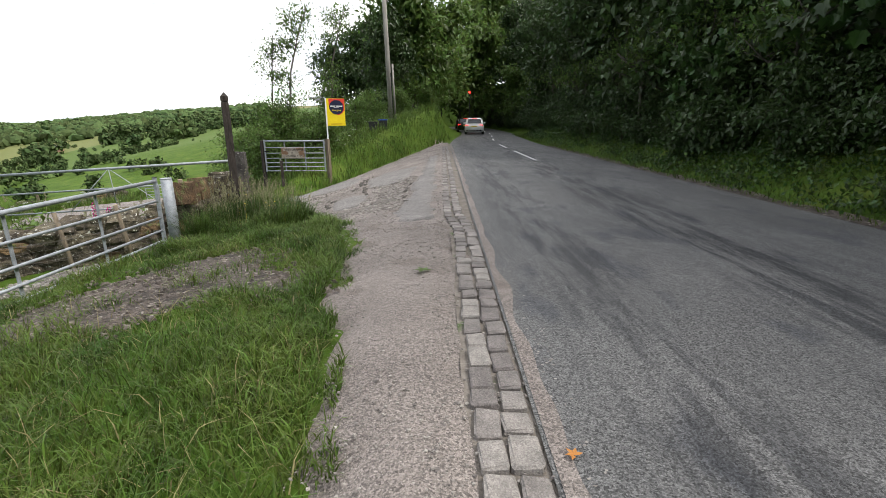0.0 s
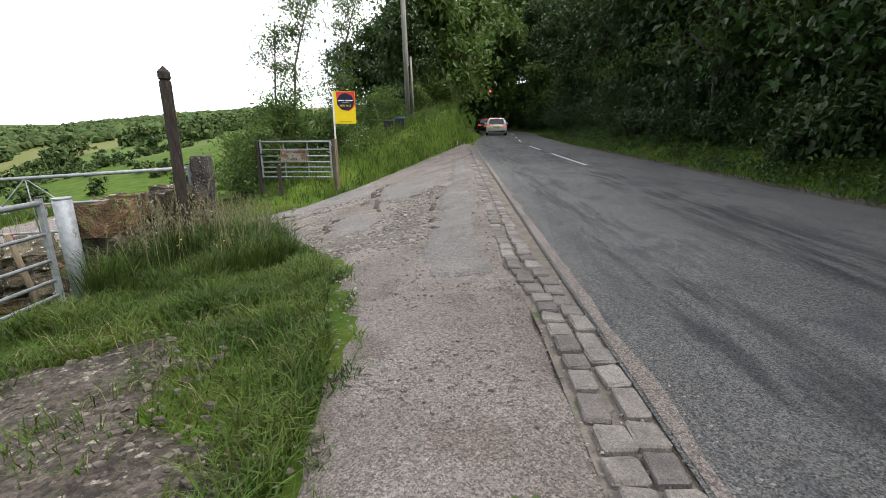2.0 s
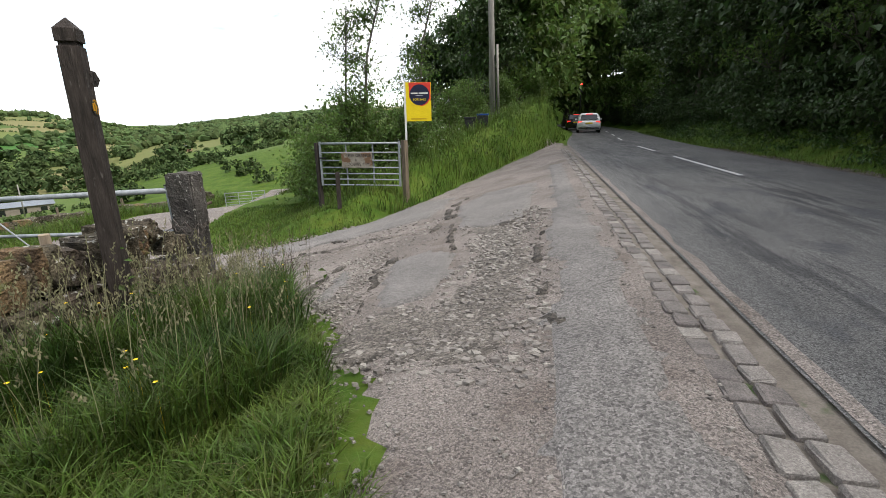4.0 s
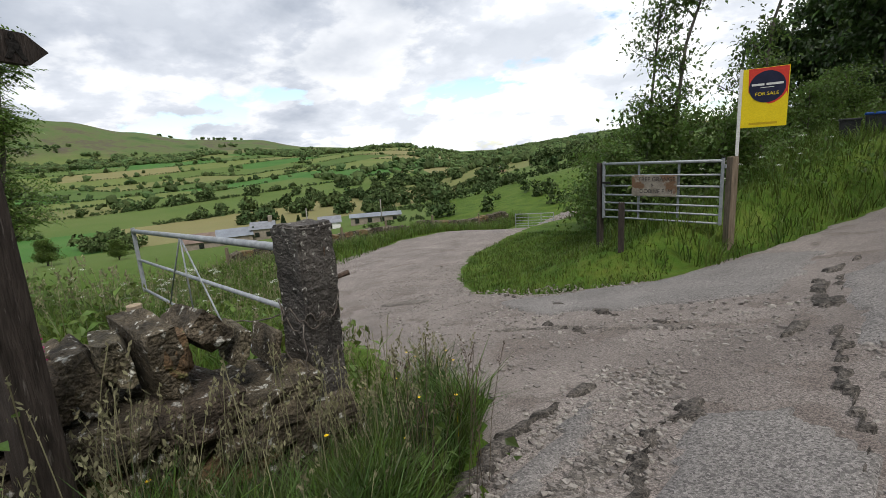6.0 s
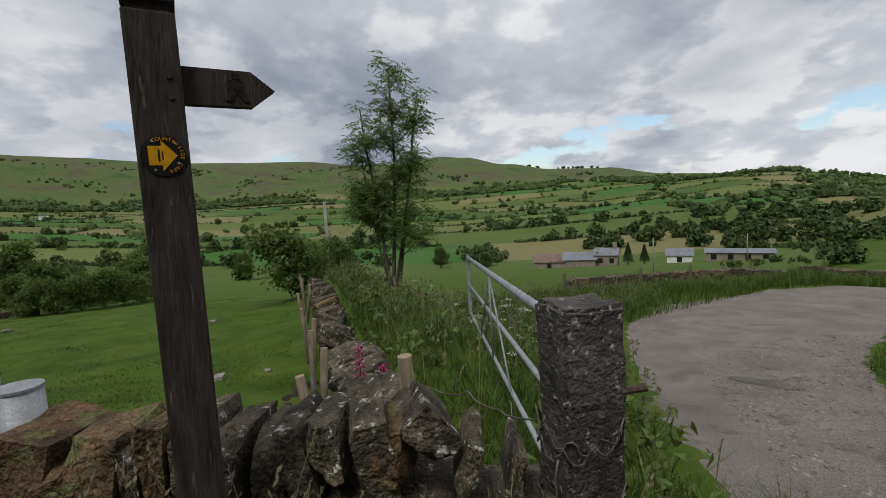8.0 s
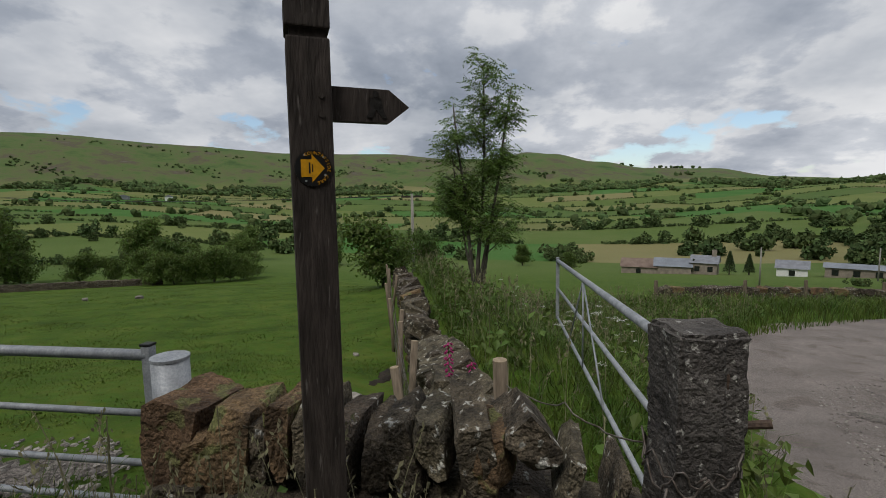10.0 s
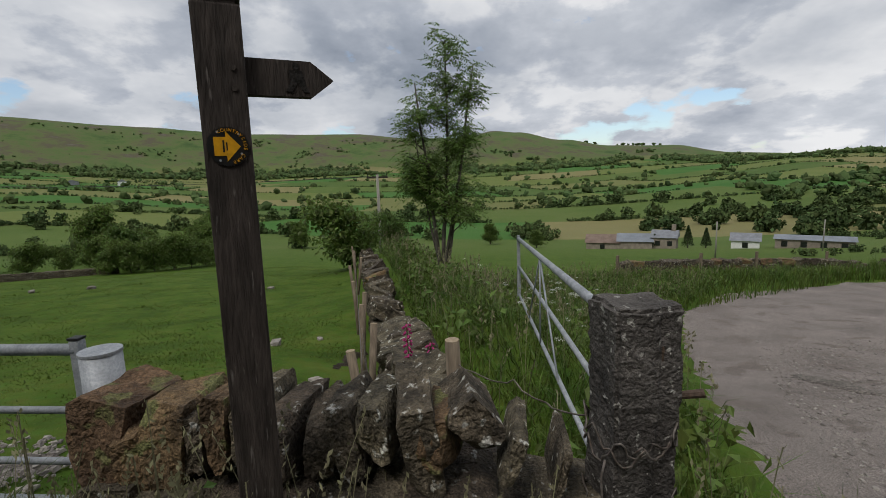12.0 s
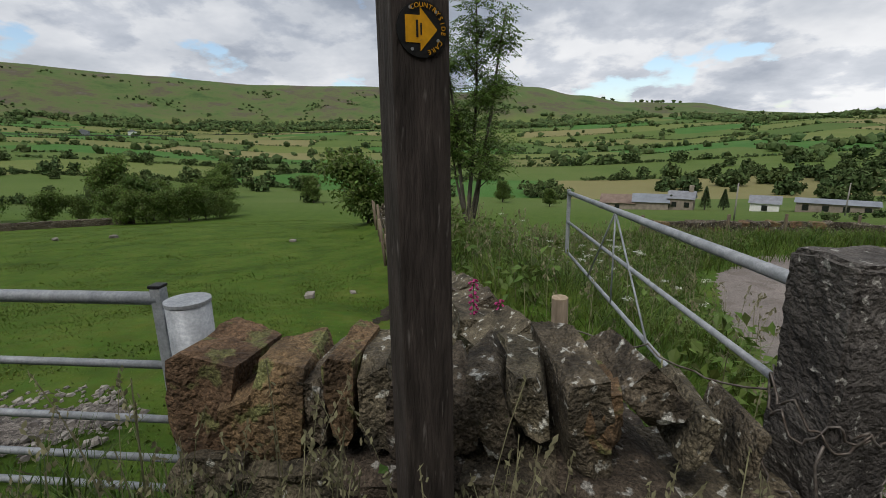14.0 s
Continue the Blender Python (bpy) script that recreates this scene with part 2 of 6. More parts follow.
tar_band(ASPHALT)
PATCH = material("old grey tarmac", (0.16, 0.148, 0.14), (0.225, 0.208, 0.195), 1.5, 0.88, 0.6, 120, height=0.008, speck=0.5, speck_scale=95)
MUD = material("stony mud", (0.036, 0.028, 0.022), (0.13, 0.105, 0.088), 2.6, 0.85, 0.9, 40, spots=(0.22, 0.19, 0.165), spot_scale=16, spot_at=0.6, height=0.03, speck=0.5, speck_scale=30)
GRITBED = material("brown stony grit", (0.10, 0.088, 0.076), (0.205, 0.18, 0.158), 5, 0.95, 0.9, 60, height=0.02, speck=0.55, speck_scale=55)
SOIL = material("dark bare soil", (0.02, 0.015, 0.01), (0.06, 0.045, 0.032), 8, 0.95, 0.9, 60, height=0.03)
GRIT = material("limestone chippings", (0.18, 0.16, 0.145), (0.36, 0.33, 0.295), 20, 0.85, 0.4, 150, island=0.35)
SETT = material("worn gritstone sett", (0.15, 0.135, 0.125), (0.27, 0.24, 0.22), 9, 0.75, 0.6, 140, per_object=0.28, height=0.008, speck=0.25, speck_scale=160)
STONE = material("lichened gritstone", (0.028, 0.023, 0.017), (0.17, 0.137, 0.096), 9, 0.9, 1.0, 60, spots=(0.40, 0.39, 0.35), spot_scale=18, spot_at=0.615, per_object=0.3, height=0.03, speck=0.35, speck_scale=130)
RUST_STONE = material("orange gritstone", (0.07, 0.046, 0.027), (0.25, 0.16, 0.085), 6, 0.9, 0.9, 50, spots=(0.13, 0.13, 0.05), spot_scale=9, spot_at=0.56, per_object=0.2, height=0.03, speck=0.35, speck_scale=130)
CONCRETE = material("mossy old concrete", (0.034, 0.03, 0.028), (0.145, 0.132, 0.12), 6, 0.95, 1.0, 75, spots=(0.34, 0.33, 0.30), spot_scale=30, spot_at=0.62, height=0.02, speck=0.22, speck_scale=210)
OLD_WOOD = material("weathered dark oak", (0.022, 0.017, 0.014), (0.066, 0.052, 0.045), 34, 0.85, 0.9, 120, stretch=(1, 1, 0.16), spots=(0.13, 0.115, 0.105), spot_scale=75, spot_at=0.64, spot_soft=0.1, height=0.008)
STAKE = material("split fence stake", (0.11, 0.085, 0.06), (0.25, 0.20, 0.145), 30, 0.9, 0.7, 80, stretch=(1, 1, 0.12), height=0.006)
CUT = material("sawn wood end", (0.30, 0.23, 0.15), (0.42, 0.34, 0.24), 40, 0.8, 0.3, 120)
GALV = material("galvanised steel", (0.24, 0.26, 0.28), (0.40, 0.42, 0.45), 14, 0.6, 0.15, 90, metal=0.25, spots=(0.22, 0.24, 0.26), spot_scale=8, spot_at=0.62, spec=0.5)
BARK = material("grey bark", (0.055, 0.05, 0.04), (0.15, 0.135, 0.11), 12, 0.95, 0.8, 60, stretch=(1, 1, 0.3), height=0.02)
POLE = material("creosoted pole", (0.20, 0.185, 0.165), (0.36, 0.34, 0.31), 10, 0.9, 0.4, 70, stretch=(1, 1, 0.08))
LEAF = material("ash leaf", (0.066, 0.116, 0.024), (0.135, 0.205, 0.05), 2.0, 0.5, 0, 30, island=0.4, leaf=0.5, spec=0.35)
DARK_LEAF = material("woodland leaf", (0.026, 0.05, 0.014), (0.058, 0.098, 0.026), 0.8, 0.5, 0, 30, island=0.4, leaf=0.3, spec=0.4)
SYCAMORE = material("sycamore leaf", (0.028, 0.066, 0.014), (0.06, 0.112, 0.024), 1.2, 0.42, 0, 20, island=0.35, leaf=0.3, spec=0.45)
FIELD_LEAF = material("hedge leaf", (0.075, 0.125, 0.026), (0.16, 0.225, 0.05), 0.7, 0.55, 0, 12, island=0.45, leaf=0.4, spec=0.3)
BLADE = material("grass blade", (0.042, 0.086, 0.012), (0.146, 0.202, 0.036), 1.6, 0.55, 0, 20, island=0.5, leaf=0.35)
TURF_BLADE = material("grazed turf blade", (0.064, 0.112, 0.013), (0.145, 0.19, 0.034), 1.2, 0.6, 0, 20, island=0.25, leaf=0.3)
# darker copy of BLADE: shadow among the long grass is put into its colour
SHADED_BLADE = material("long grass blade darkened for shade", (0.026, 0.058, 0.009), (0.105, 0.16, 0.029), 2.2, 0.5, 0, 20, island=0.5, leaf=0.3)
SEED = material("grass seed head", (0.18, 0.175, 0.095), (0.31, 0.29, 0.175), 5, 0.9, 0, 50, island=0.3, leaf=0.3)
FAR_LEAF = material("distant foliage", (0.046, 0.076, 0.03), (0.10, 0.135, 0.05), 0.05, 0.95, 0, 0.7, island=0.4, spec=0.05)


# ---- lie of the land ----
def sstep(a, b, v):
    v = min(1.0, max(0.0, (v - a) / (b - a)))
    return v * v * (3 - 2 * v)


ISLAND = [(0.6, 31), (-2.2, 21), (-3.3, 17), (-4.4, 14.5), (-5.8, 13.9), (-7.6, 14.3), (-10, 16.2), (-12.2, 19),
          (-13.6, 22.5), (-16, 28), (-19, 36), (-12, 64), (0.4, 64), (0.6, 45)]


def inside(poly, x, y):
    odd = False
    for (x0, y0), (x1, y1) in zip(poly, poly[1:] + poly[:1]):
        if (y0 > y) != (y1 > y) and x < x0 + (y - y0) * (x1 - x0) / (y1 - y0):
            odd = not odd
    return odd


def edge_distance(poly, x, y):
    best = 1e9
    for (x0, y0), (x1, y1) in zip(poly, poly[1:] + poly[:1]):
        ux, uy = x1 - x0, y1 - y0
        k = min(1.0, max(0.0, ((x - x0) * ux + (y - y0) * uy) / (ux * ux + uy * uy)))
        best = min(best, (x - x0 - k * ux) ** 2 + (y - y0 - k * uy) ** 2)
    return math.sqrt(best) * (1 if inside(poly, x, y) else -1)


def road_bend(y):
    return 1.6 * sstep(24, 50, y) - (0.009 * max(0.0, y - 54) ** 2 if y < 80 else 6.08 + 0.47 * (y - 80))


def road_z(y):
    return 0.04 + 0.004 * max(0.0, y - 8) + 0.0006 * max(0.0, y - 46) ** 2


# skyline of the ring of hills: bearing leftwards from the road, height of the crest 1500 m away
RIDGE = [(0, 40), (25, 40), (38, 6), (46, 8), (51, 13), (56, 37), (62, 46), (68, 75), (74, 82), (79.5, 106), (84.5, 134), (87.5, 141),
         (91, 123), (97, 128), (104, 143), (115, 144), (127, 160), (137, 172), (145, 165), (165, 140), (210, 60), (330, 40), (360, 40)]


def ridge_height(bearing):
    for (b0, h0), (b1, h1) in zip(RIDGE, RIDGE[1:]):
        if bearing <= b1:
            return h0 + (h1 - h0) * sstep(b0, b1, bearing)
    return RIDGE[-1][1]


def land_z(x, y):
    """Height of the bare land, from the roadside down into the valley and up the far hills."""
    xr = x - road_bend(y)
    k = 0.10 + 0.12 * sstep(5, 9, y)
    down = min(0.0, xr)
    near = road_z(min(y, 40)) + k * max(down, -10.0) + (0.10 if y > 8 else 0.1) * min(0.0, down + 10.0)
    if x < -4 and y < 8.5:
        near -= 0.095 * (min(-x, 10.0) - 4) * sstep(8.5, 6.5, y)
    if x < -10:
        near -= 1.4 * sstep(24, 33, y) * sstep(-12, -18, x)
    near += 0.28 * math.exp(-((x + 3.3) / 0.75) ** 2 - ((y - 7.6) / 1.1) ** 2)
    if xr > 5.3:
        near += 0.45 * sstep(5.3, 7.5, xr) * (xr - 5.3)
    if -22 < x < 2 and 12 < y < 70:
        e = edge_distance(ISLAND, x, y)
        if e > 0:
            near += sstep(0, 1.1, e) * (0.45 + 0.11 * max(0.0, min(y, 30) - 14.5)) * (0.12 + 0.88 * sstep(-8.5, -4, x))
    if -30 < x < -4.5:
        ridge = y - (9.6 + 0.27 * (x + 4.7))
        near += 1.1 * sstep(-4.5, -9, x) * sstep(-30, -22, x) * math.exp(-(ridge / 1.5) ** 2)
    s, w = -0.68 * x + 0.73 * y, -0.73 * x - 0.68 * y
    r = math.hypot(x, y)
    far = -14 * sstep(-60, 200, s) + 2.0
    if w < 0:
        far += 45 * (1 - math.exp(0.2 * w / 45))
    else:
        far -= 18 * (1 - math.exp(-0.1 * w / 18)) + 3
    far += (12 * sstep(100, 400, r) + 34 * sstep(350, 1000, r)) * sstep(-60, 160, w)
    b = sstep(18, 70, math.hypot(x + 2, y - 8))
    if b > 0:
        q = sstep(900, 1480, r)
        far += sstep(60, 500, r) * (1 - q) * 7 * noise.noise(Vector((x / 260, y / 260, 3.1)))
        if q > 0:
            top = ridge_height(math.degrees(math.atan2(-x, y)) % 360) + 14 * q * (1 - q) * noise.noise(Vector((x / 110, y / 110, 7.7))) - 0.02 * max(0.0, r - 1500)
            far = far * (1 - q) + max(top, far if w < 0 else -60) * q
        b *= sstep(1.0, -4.0, xr) if y < 70 else 1.0
    return near * (1 - b) + far * b


# hedgerow across the pasture: x, y, scale, kind (0 bush, 1 tree)
HEDGE_TREES = [(-48, -52, 1.35, 1), (-55, -58, 1.1, 1), (-78, -57, 1.3, 1), (-83, -51, 0.8, 1), (-79, -38.5, 0.85, 1), (-88, -45, 1.0, 1), (-54.5, -36, 1.3, 0), (-56.3, -34.3, 1.6, 0), (-58, -32.6, 1.5, 0),
               (-60, -31.4, 1.7, 0), (-62.5, -30.5, 1.5, 0), (-65.5, -30.2, 1.6, 0), (-69, -31, 1.4, 0), (-56, -48, 1.6, 0), (-59, -45.5, 1.3, 0), (-62, -44, 1.7, 0), (-66, -42, 1.5, 0), (-70, -40, 1.6, 0), (-52, -52, 1.5, 0),
               (-47, -58, 1.6, 0), (-120, -62, 1.3, 1), (-112, -34, 0.9, 1), (-135, -20, 1.1, 1), (-98, -14, 0.7, 1), (-128, 12, 0.8, 1), (-110, 22, 0.6, 1)]

# ---- shaping helpers ----
def mesh_object(name, verts, faces, mat, parent=None, smooth=False):
    me = bpy.data.meshes.new(name)
    me.from_pydata(verts, [], faces)
    if mat:
        me.materials.append(mat)
    if smooth:
        me.polygons.foreach_set("use_smooth", [True] * len(me.polygons))
    ob = new(name, me)
    ob.parent = parent
    return ob


def part(name, bm, mat, parent=None, label="", smooth=False):
    me = bpy.data.meshes.new(name)
    bmesh.ops.recalc_face_normals(bm, faces=bm.faces)
    bm.to_mesh(me)
    bm.free()
    if mat:
        me.materials.append(mat)
    if smooth:
        me.polygons.foreach_set("use_smooth", [True] * len(me.polygons))
    ob = new(name, me)
    ob.parent = parent
    return tagged(ob, label) if label else ob


def base(name, m, label, category, group="", kind=""):
    ob = new(name)
    ob.matrix_basis = m
    return tagged(ob, label, category, group, kind)


def add_box(bm, size, m=Matrix(), bevel=0.0):
    made = bmesh.ops.create_cube(bm, size=1.0, matrix=m @ Matrix.Diagonal((*size, 1)))
    if bevel:
        edges = list({e for v in made["verts"] for e in v.link_edges})
        bmesh.ops.bevel(bm, geom=edges, offset=bevel, segments=2, affect="EDGES", profile=0.6)
    return bm


def box(size, m=Matrix(), bevel=0.0):
    return add_box(bmesh.new(), size, m, bevel)


def add_tube(bm, pts, radii, sides=8):
    pts = [Vector(p) for p in pts]
    if not isinstance(radii, (list, tuple)):
        radii = [radii] * len(pts)
    rings = []
    for i, p in enumerate(pts):
        d = (pts[min(i + 1, len(pts) - 1)] - pts[max(i - 1, 0)]).normalized()
        a = d.cross(Vector((0.31, 0.95, 0.05)) if abs(d.z) > 0.9 else Vector((0, 0, 1))).normalized()
        c = d.cross(a)
        rings.append([bm.verts.new(p + radii[i] * (math.cos(t) * a + math.sin(t) * c)) for t in (2 * math.pi * k / sides for k in range(sides))])
    for r0, r1 in zip(rings, rings[1:]):
        for k in range(sides):
            bm.faces.new((r0[k], r0[(k + 1) % sides], r1[(k + 1) % sides], r1[k]))
    bm.faces.new(rings[0][::-1])
    bm.faces.new(rings[-1])
    return bm


def tube(pts, radii, sides=8):
    return add_tube(bmesh.new(), pts, radii, sides)


def rock(rng, size, rough=0.16, cuts=8):
    """An angular quarried stone: a block split by several planes, then its faces roughened."""
    bm = bmesh.new()
    bmesh.ops.create_cube(bm, size=1.0)
    for _ in range(cuts):
        n = Vector((rng.uniform(-1, 1), rng.uniform(-1, 1), rng.uniform(-1, 1))).normalized()
        d = 0.5 * (abs(n.x) + abs(n.y) + abs(n.z)) * rng.uniform(0.70, 0.90)
        bmesh.ops.bisect_plane(bm, geom=bm.verts[:] + bm.edges[:] + bm.faces[:], plane_co=n * d, plane_no=n, clear_outer=True)
        bmesh.ops.holes_fill(bm, edges=[e for e in bm.edges if e.is_boundary], sides=0)
    bmesh.ops.remove_doubles(bm, verts=bm.verts[:], dist=0.02)
    bmesh.ops.triangulate(bm, faces=bm.faces[:])
    for least in (0.45, 0.26, 0.17):
        bmesh.ops.subdivide_edges(bm, edges=[e for e in bm.edges if e.calc_length() > least], cuts=1)
        bmesh.ops.triangulate(bm, faces=[f for f in bm.faces if len(f.verts) > 3])
    o = Vector((rng.uniform(0, 90), rng.uniform(0, 90), rng.uniform(0, 90)))
    for v in bm.verts:
        k = noise.noise(v.co * 2.2 + o) * rough * 0.7 + noise.noise(v.co * 6 + o) * rough * 0.35 + noise.noise(v.co * 13 + o) * rough * 0.18
        v.co += v.co.normalized() * k
        v.co = Vector((v.co.x * size[0], v.co.y * size[1], v.co.z * size[2])) * 1.08
    return bm


def rand_dirs(n):
    d = np.random.normal(size=(n, 3))
    return d / np.linalg.norm(d, axis=1, keepdims=True)


LOBED = [(0.0, 0.0), (0.22, -0.1), (0.5, 0.12), (0.36, 0.32), (0.52, 0.66), (0.24, 0.62), (0.0, 1.0), (-0.24, 0.62), (-0.52, 0.66), (-0.36, 0.32), (-0.5, 0.12), (-0.22, -0.1)]
PLAIN = [(0.0, 0.0), (0.3, 0.42), (0.0, 1.0), (-0.3, 0.42)]


def leaf_mesh(name, centres, sizes, outline, mat, parent=None, droop=0.5, face=None):
    """Many separate folded leaves with the given outline, one at each centre."""
    n, k = len(centres), len(outline)
    along = rand_dirs(n)
    along[:, 2] -= droop
    along /= np.linalg.norm(along, axis=1, keepdims=True)
    side = np.cross(along, rand_dirs(n) * 0.6 + np.array([0, 0, 1.0]))
    side /= np.linalg.norm(side, axis=1, keepdims=True) + 1e-9
    nor = np.cross(side, along)
    sizes = np.asarray(sizes)[:, None]
    verts = np.empty((n, k, 3))
    for i, (a, c) in enumerate(outline):
        verts[:, i] = centres + sizes * (a * side + c * along + (abs(a) * 0.35 - 0.12 * c * c) * nor)
    idx = np.arange(n)[:, None] * k
    half = [list(range(0, k // 2 + 1)), [0] + list(range(k // 2, k))]
    faces = np.concatenate([idx + np.array([half[0]]), idx + np.array([half[1]])]).tolist()
    return mesh_object(name, verts.reshape(-1, 3).tolist(), faces, mat, parent)


def blades(name, roots, heights, width, lean, mat, parent=None):
    """Separate tapering bent grass blades standing on the given roots."""
    n = len(roots)
    ang = np.random.uniform(0, 2 * math.pi, n)
    dirs = np.stack([np.cos(ang), np.sin(ang), np.zeros(n)], 1)
    side = np.stack([-np.sin(ang), np.cos(ang), np.zeros(n)], 1)
    side = side * np.cos(0.7) + dirs * np.sin(0.7) * np.random.choice([-1, 1], n)[:, None]
    h = np.asarray(heights)[:, None]
    w = width * (0.6 + 0.8 * np.random.rand(n, 1))
    l = lean * (0.3 + 1.1 * np.random.rand(n, 1)) * h
    up = np.array([0, 0, 1.0])
    mid = roots + up * h * 0.6 + dirs * l * 0.35
    tip = roots + up * h * (1 - 0.25 * l / h) + dirs * l
    v = np.stack([roots - side * w, roots + side * w, mid - side * w * 0.8, mid + side * w * 0.8, tip], 1)
    i = np.arange(n)[:, None] * 5
    faces = (i + np.array([[0, 1, 3, 2]])).tolist() + (i + np.array([[2, 3, 4]])).tolist()
    return mesh_object(name, v.reshape(-1, 3).tolist(), faces, mat, parent)


# ---- the land ----
def grid_axis(centre, reach, n, k):
    return [centre + reach * math.sinh(k * u) / math.sinh(k) for u in np.linspace(-1, 1, n)]


def build_ground():
    xs, ys = grid_axis(-3, 4200, 330, 8.3), grid_axis(9, 4200, 330, 8.3)
    verts = [(x, y, land_z(x, y) - (0.05 if -0.95 < x < 6 and y < 60 else 0.0) - (0.05 if -0.45 < x < 5.6 and y < 60 else 0.0) + 0.03 * noise.noise(Vector((x * 0.9, y * 0.9, 0)))) for y in ys for x in xs]
    w = len(xs)
    faces = [(j * w + i, j * w + i + 1, (j + 1) * w + i + 1, (j + 1) * w + i) for j in range(len(ys) - 1) for i in range(w - 1)]
    tagged(mesh_object("ground", verts, faces, PASTURE, smooth=True), "grassy valley land with pasture fields and moorland hills", "ground", kind="structure")


def strip(name, left, right, ys, lift, mat, label, category, kind="structure", cols=2, parent=None):
    """A ribbon along y between two edges, laid on the road level."""
    verts, faces = [], []
    for y in ys:
        for c in range(cols + 1):
            x = left(y) + (right(y) - left(y)) * c / cols
            verts.append((x, y, road_z(min(y, 400)) + lift))
    for j in range(len(ys) - 1):
        for c in range(cols):
            a = j * (cols + 1) + c
            faces.append((a, a + 1, a + cols + 2, a + cols + 1))
    ob = mesh_object(name, verts, faces, mat, parent)
    return tagged(ob, label, category, kind=kind) if label else ob


TRACK_EDGE = [(0.32, -14), (0.32, 25.5), (0.5, 31), *ISLAND[1:9], (-15.5, 28), (-18, 38), (-21, 38), (-19.5, 28), (-20.5, 22), (-18.5, 16.5),
              (-15, 13.6), (-11, 12.1), (-8, 11.0), (-6.6, 10.5), (-5.2, 10.1), (-4.0, 10.0), (-3.2, 9.2), (-2.65, 8.6), (-2.2, 8.0), (-1.75, 7.1), (-1.45, 6.0), (-1.15, 4.8), (-1.08, 4.1), (-1.05, 3.5), (-1.05, 3.15), (-0.82, 2.9), (-0.78, 2.3), (-0.66, 1.6), (-0.56, 1.1), (-0.5, -14)]


def sheet(name, poly, step, lift, mat, label, category, rag=0.12, parent=None, kind="structure", edge=0.25):
    """A surface laid over the land inside an outline, with a ragged edge that dips into the soil."""
    xs0, ys0 = min(p[0] for p in poly), min(p[1] for p in poly)
    nx, ny = int((max(p[0] for p in poly) - xs0) / step) + 2, int((max(p[1] for p in poly) - ys0) / step) + 2
    index, verts, faces = {}, [], []
    def corner(i, j):
        if (i, j) not in index:
            x, y = xs0 + (i - 0.5) * step, ys0 + (j - 0.5) * step
            e = edge_distance(poly, x, y) + rag * noise.noise(Vector((x * 2.3, y * 2.3, 5))) + rag * 0.6 * noise.noise(Vector((x * 7, y * 7, 9)))
            index[i, j] = (len(verts), e)
            fall = sstep(0.0, edge, e)
            rough = 0.018 * noise.noise(Vector((x * 1.3, y * 1.3, 2))) + 0.008 * noise.noise(Vector((x * 5, y * 5, 2)))
            verts.append((x, y, land_z(x, y) + (lift + rough) * fall - 0.08 * (1 - fall) - 0.06 * sstep(-0.02, 0.16, x)))
        return index[i, j]
    for j in range(ny):
        for i in range(nx):
            x, y = xs0 + i * step, ys0 + j * step
            if edge_distance(poly, x, y) < -0.3:
                continue
            c = [corner(i, j), corner(i + 1, j), corner(i + 1, j + 1), corner(i, j + 1)]
            if max(v[1] for v in c) > -0.05:
                faces.append([v[0] for v in c])
    return tagged(mesh_object(name, verts, faces, mat, parent, True), label, category, kind=kind)


build_ground()
ROAD_YS = [-40 + 1.0 * i for i in range(120)] + [80 + 6.0 * i for i in range(16)]
road = strip("road", lambda y: 0.40 + road_bend(y), lambda y: 5.25 + road_bend(y), ROAD_YS, 0.0, ASPHALT, "worn grey asphalt country lane with dark tar streaks", "road", cols=6)
PAINT = material("worn white road paint", (0.5, 0.5, 0.49), (0.72, 0.72, 0.7), 6, 0.7, 0.3, 80, spots=(0.16, 0.16, 0.16), spot_scale=20, spot_at=0.63)
for y0 in (15.2, 22.4, 30.5, 37.0, 44.0, 51.0):
    ys = [y0 + 0.6 * i for i in range(9 if y0 < 16 else 6)]
    strip("lane_marking", lambda y: 3.0 + road_bend(y), lambda y: 3.11 + road_bend(y), ys, 0.006, PAINT, "worn white painted centre line dash on the lane", "road marking", cols=1, kind="structure")
sheet("track", TRACK_EDGE, 0.2, 0.03, TRACK, "broken tarmac and gravel track beside the lane", "track")
MUD_EDGE = [(-3.9, 3.2), (-3.7, 4.6), (-3.1, 4.95), (-2.6, 5.4), (-2.1, 5.5), (-1.75, 5.0), (-1.65, 4.4), (-1.2, 4.3), (-0.9, 4.1), (-0.85, 3.35), (-1.3, 3.2), (-1.9, 3.45), (-2.3, 3.1), (-2.3, 2.75), (-2.9, 2.9), (-3.4, 2.6)]
sheet("mud", MUD_EDGE, 0.14, 0.035, MUD, "churned stony mud in front of the field gate", "mud", rag=0.16)


# ---- fence and wall things ----
STILE_CAP = material("black cap plastic", (0.012, 0.012, 0.013), (0.022, 0.022, 0.024), 20, 0.5, 0.1, 90)


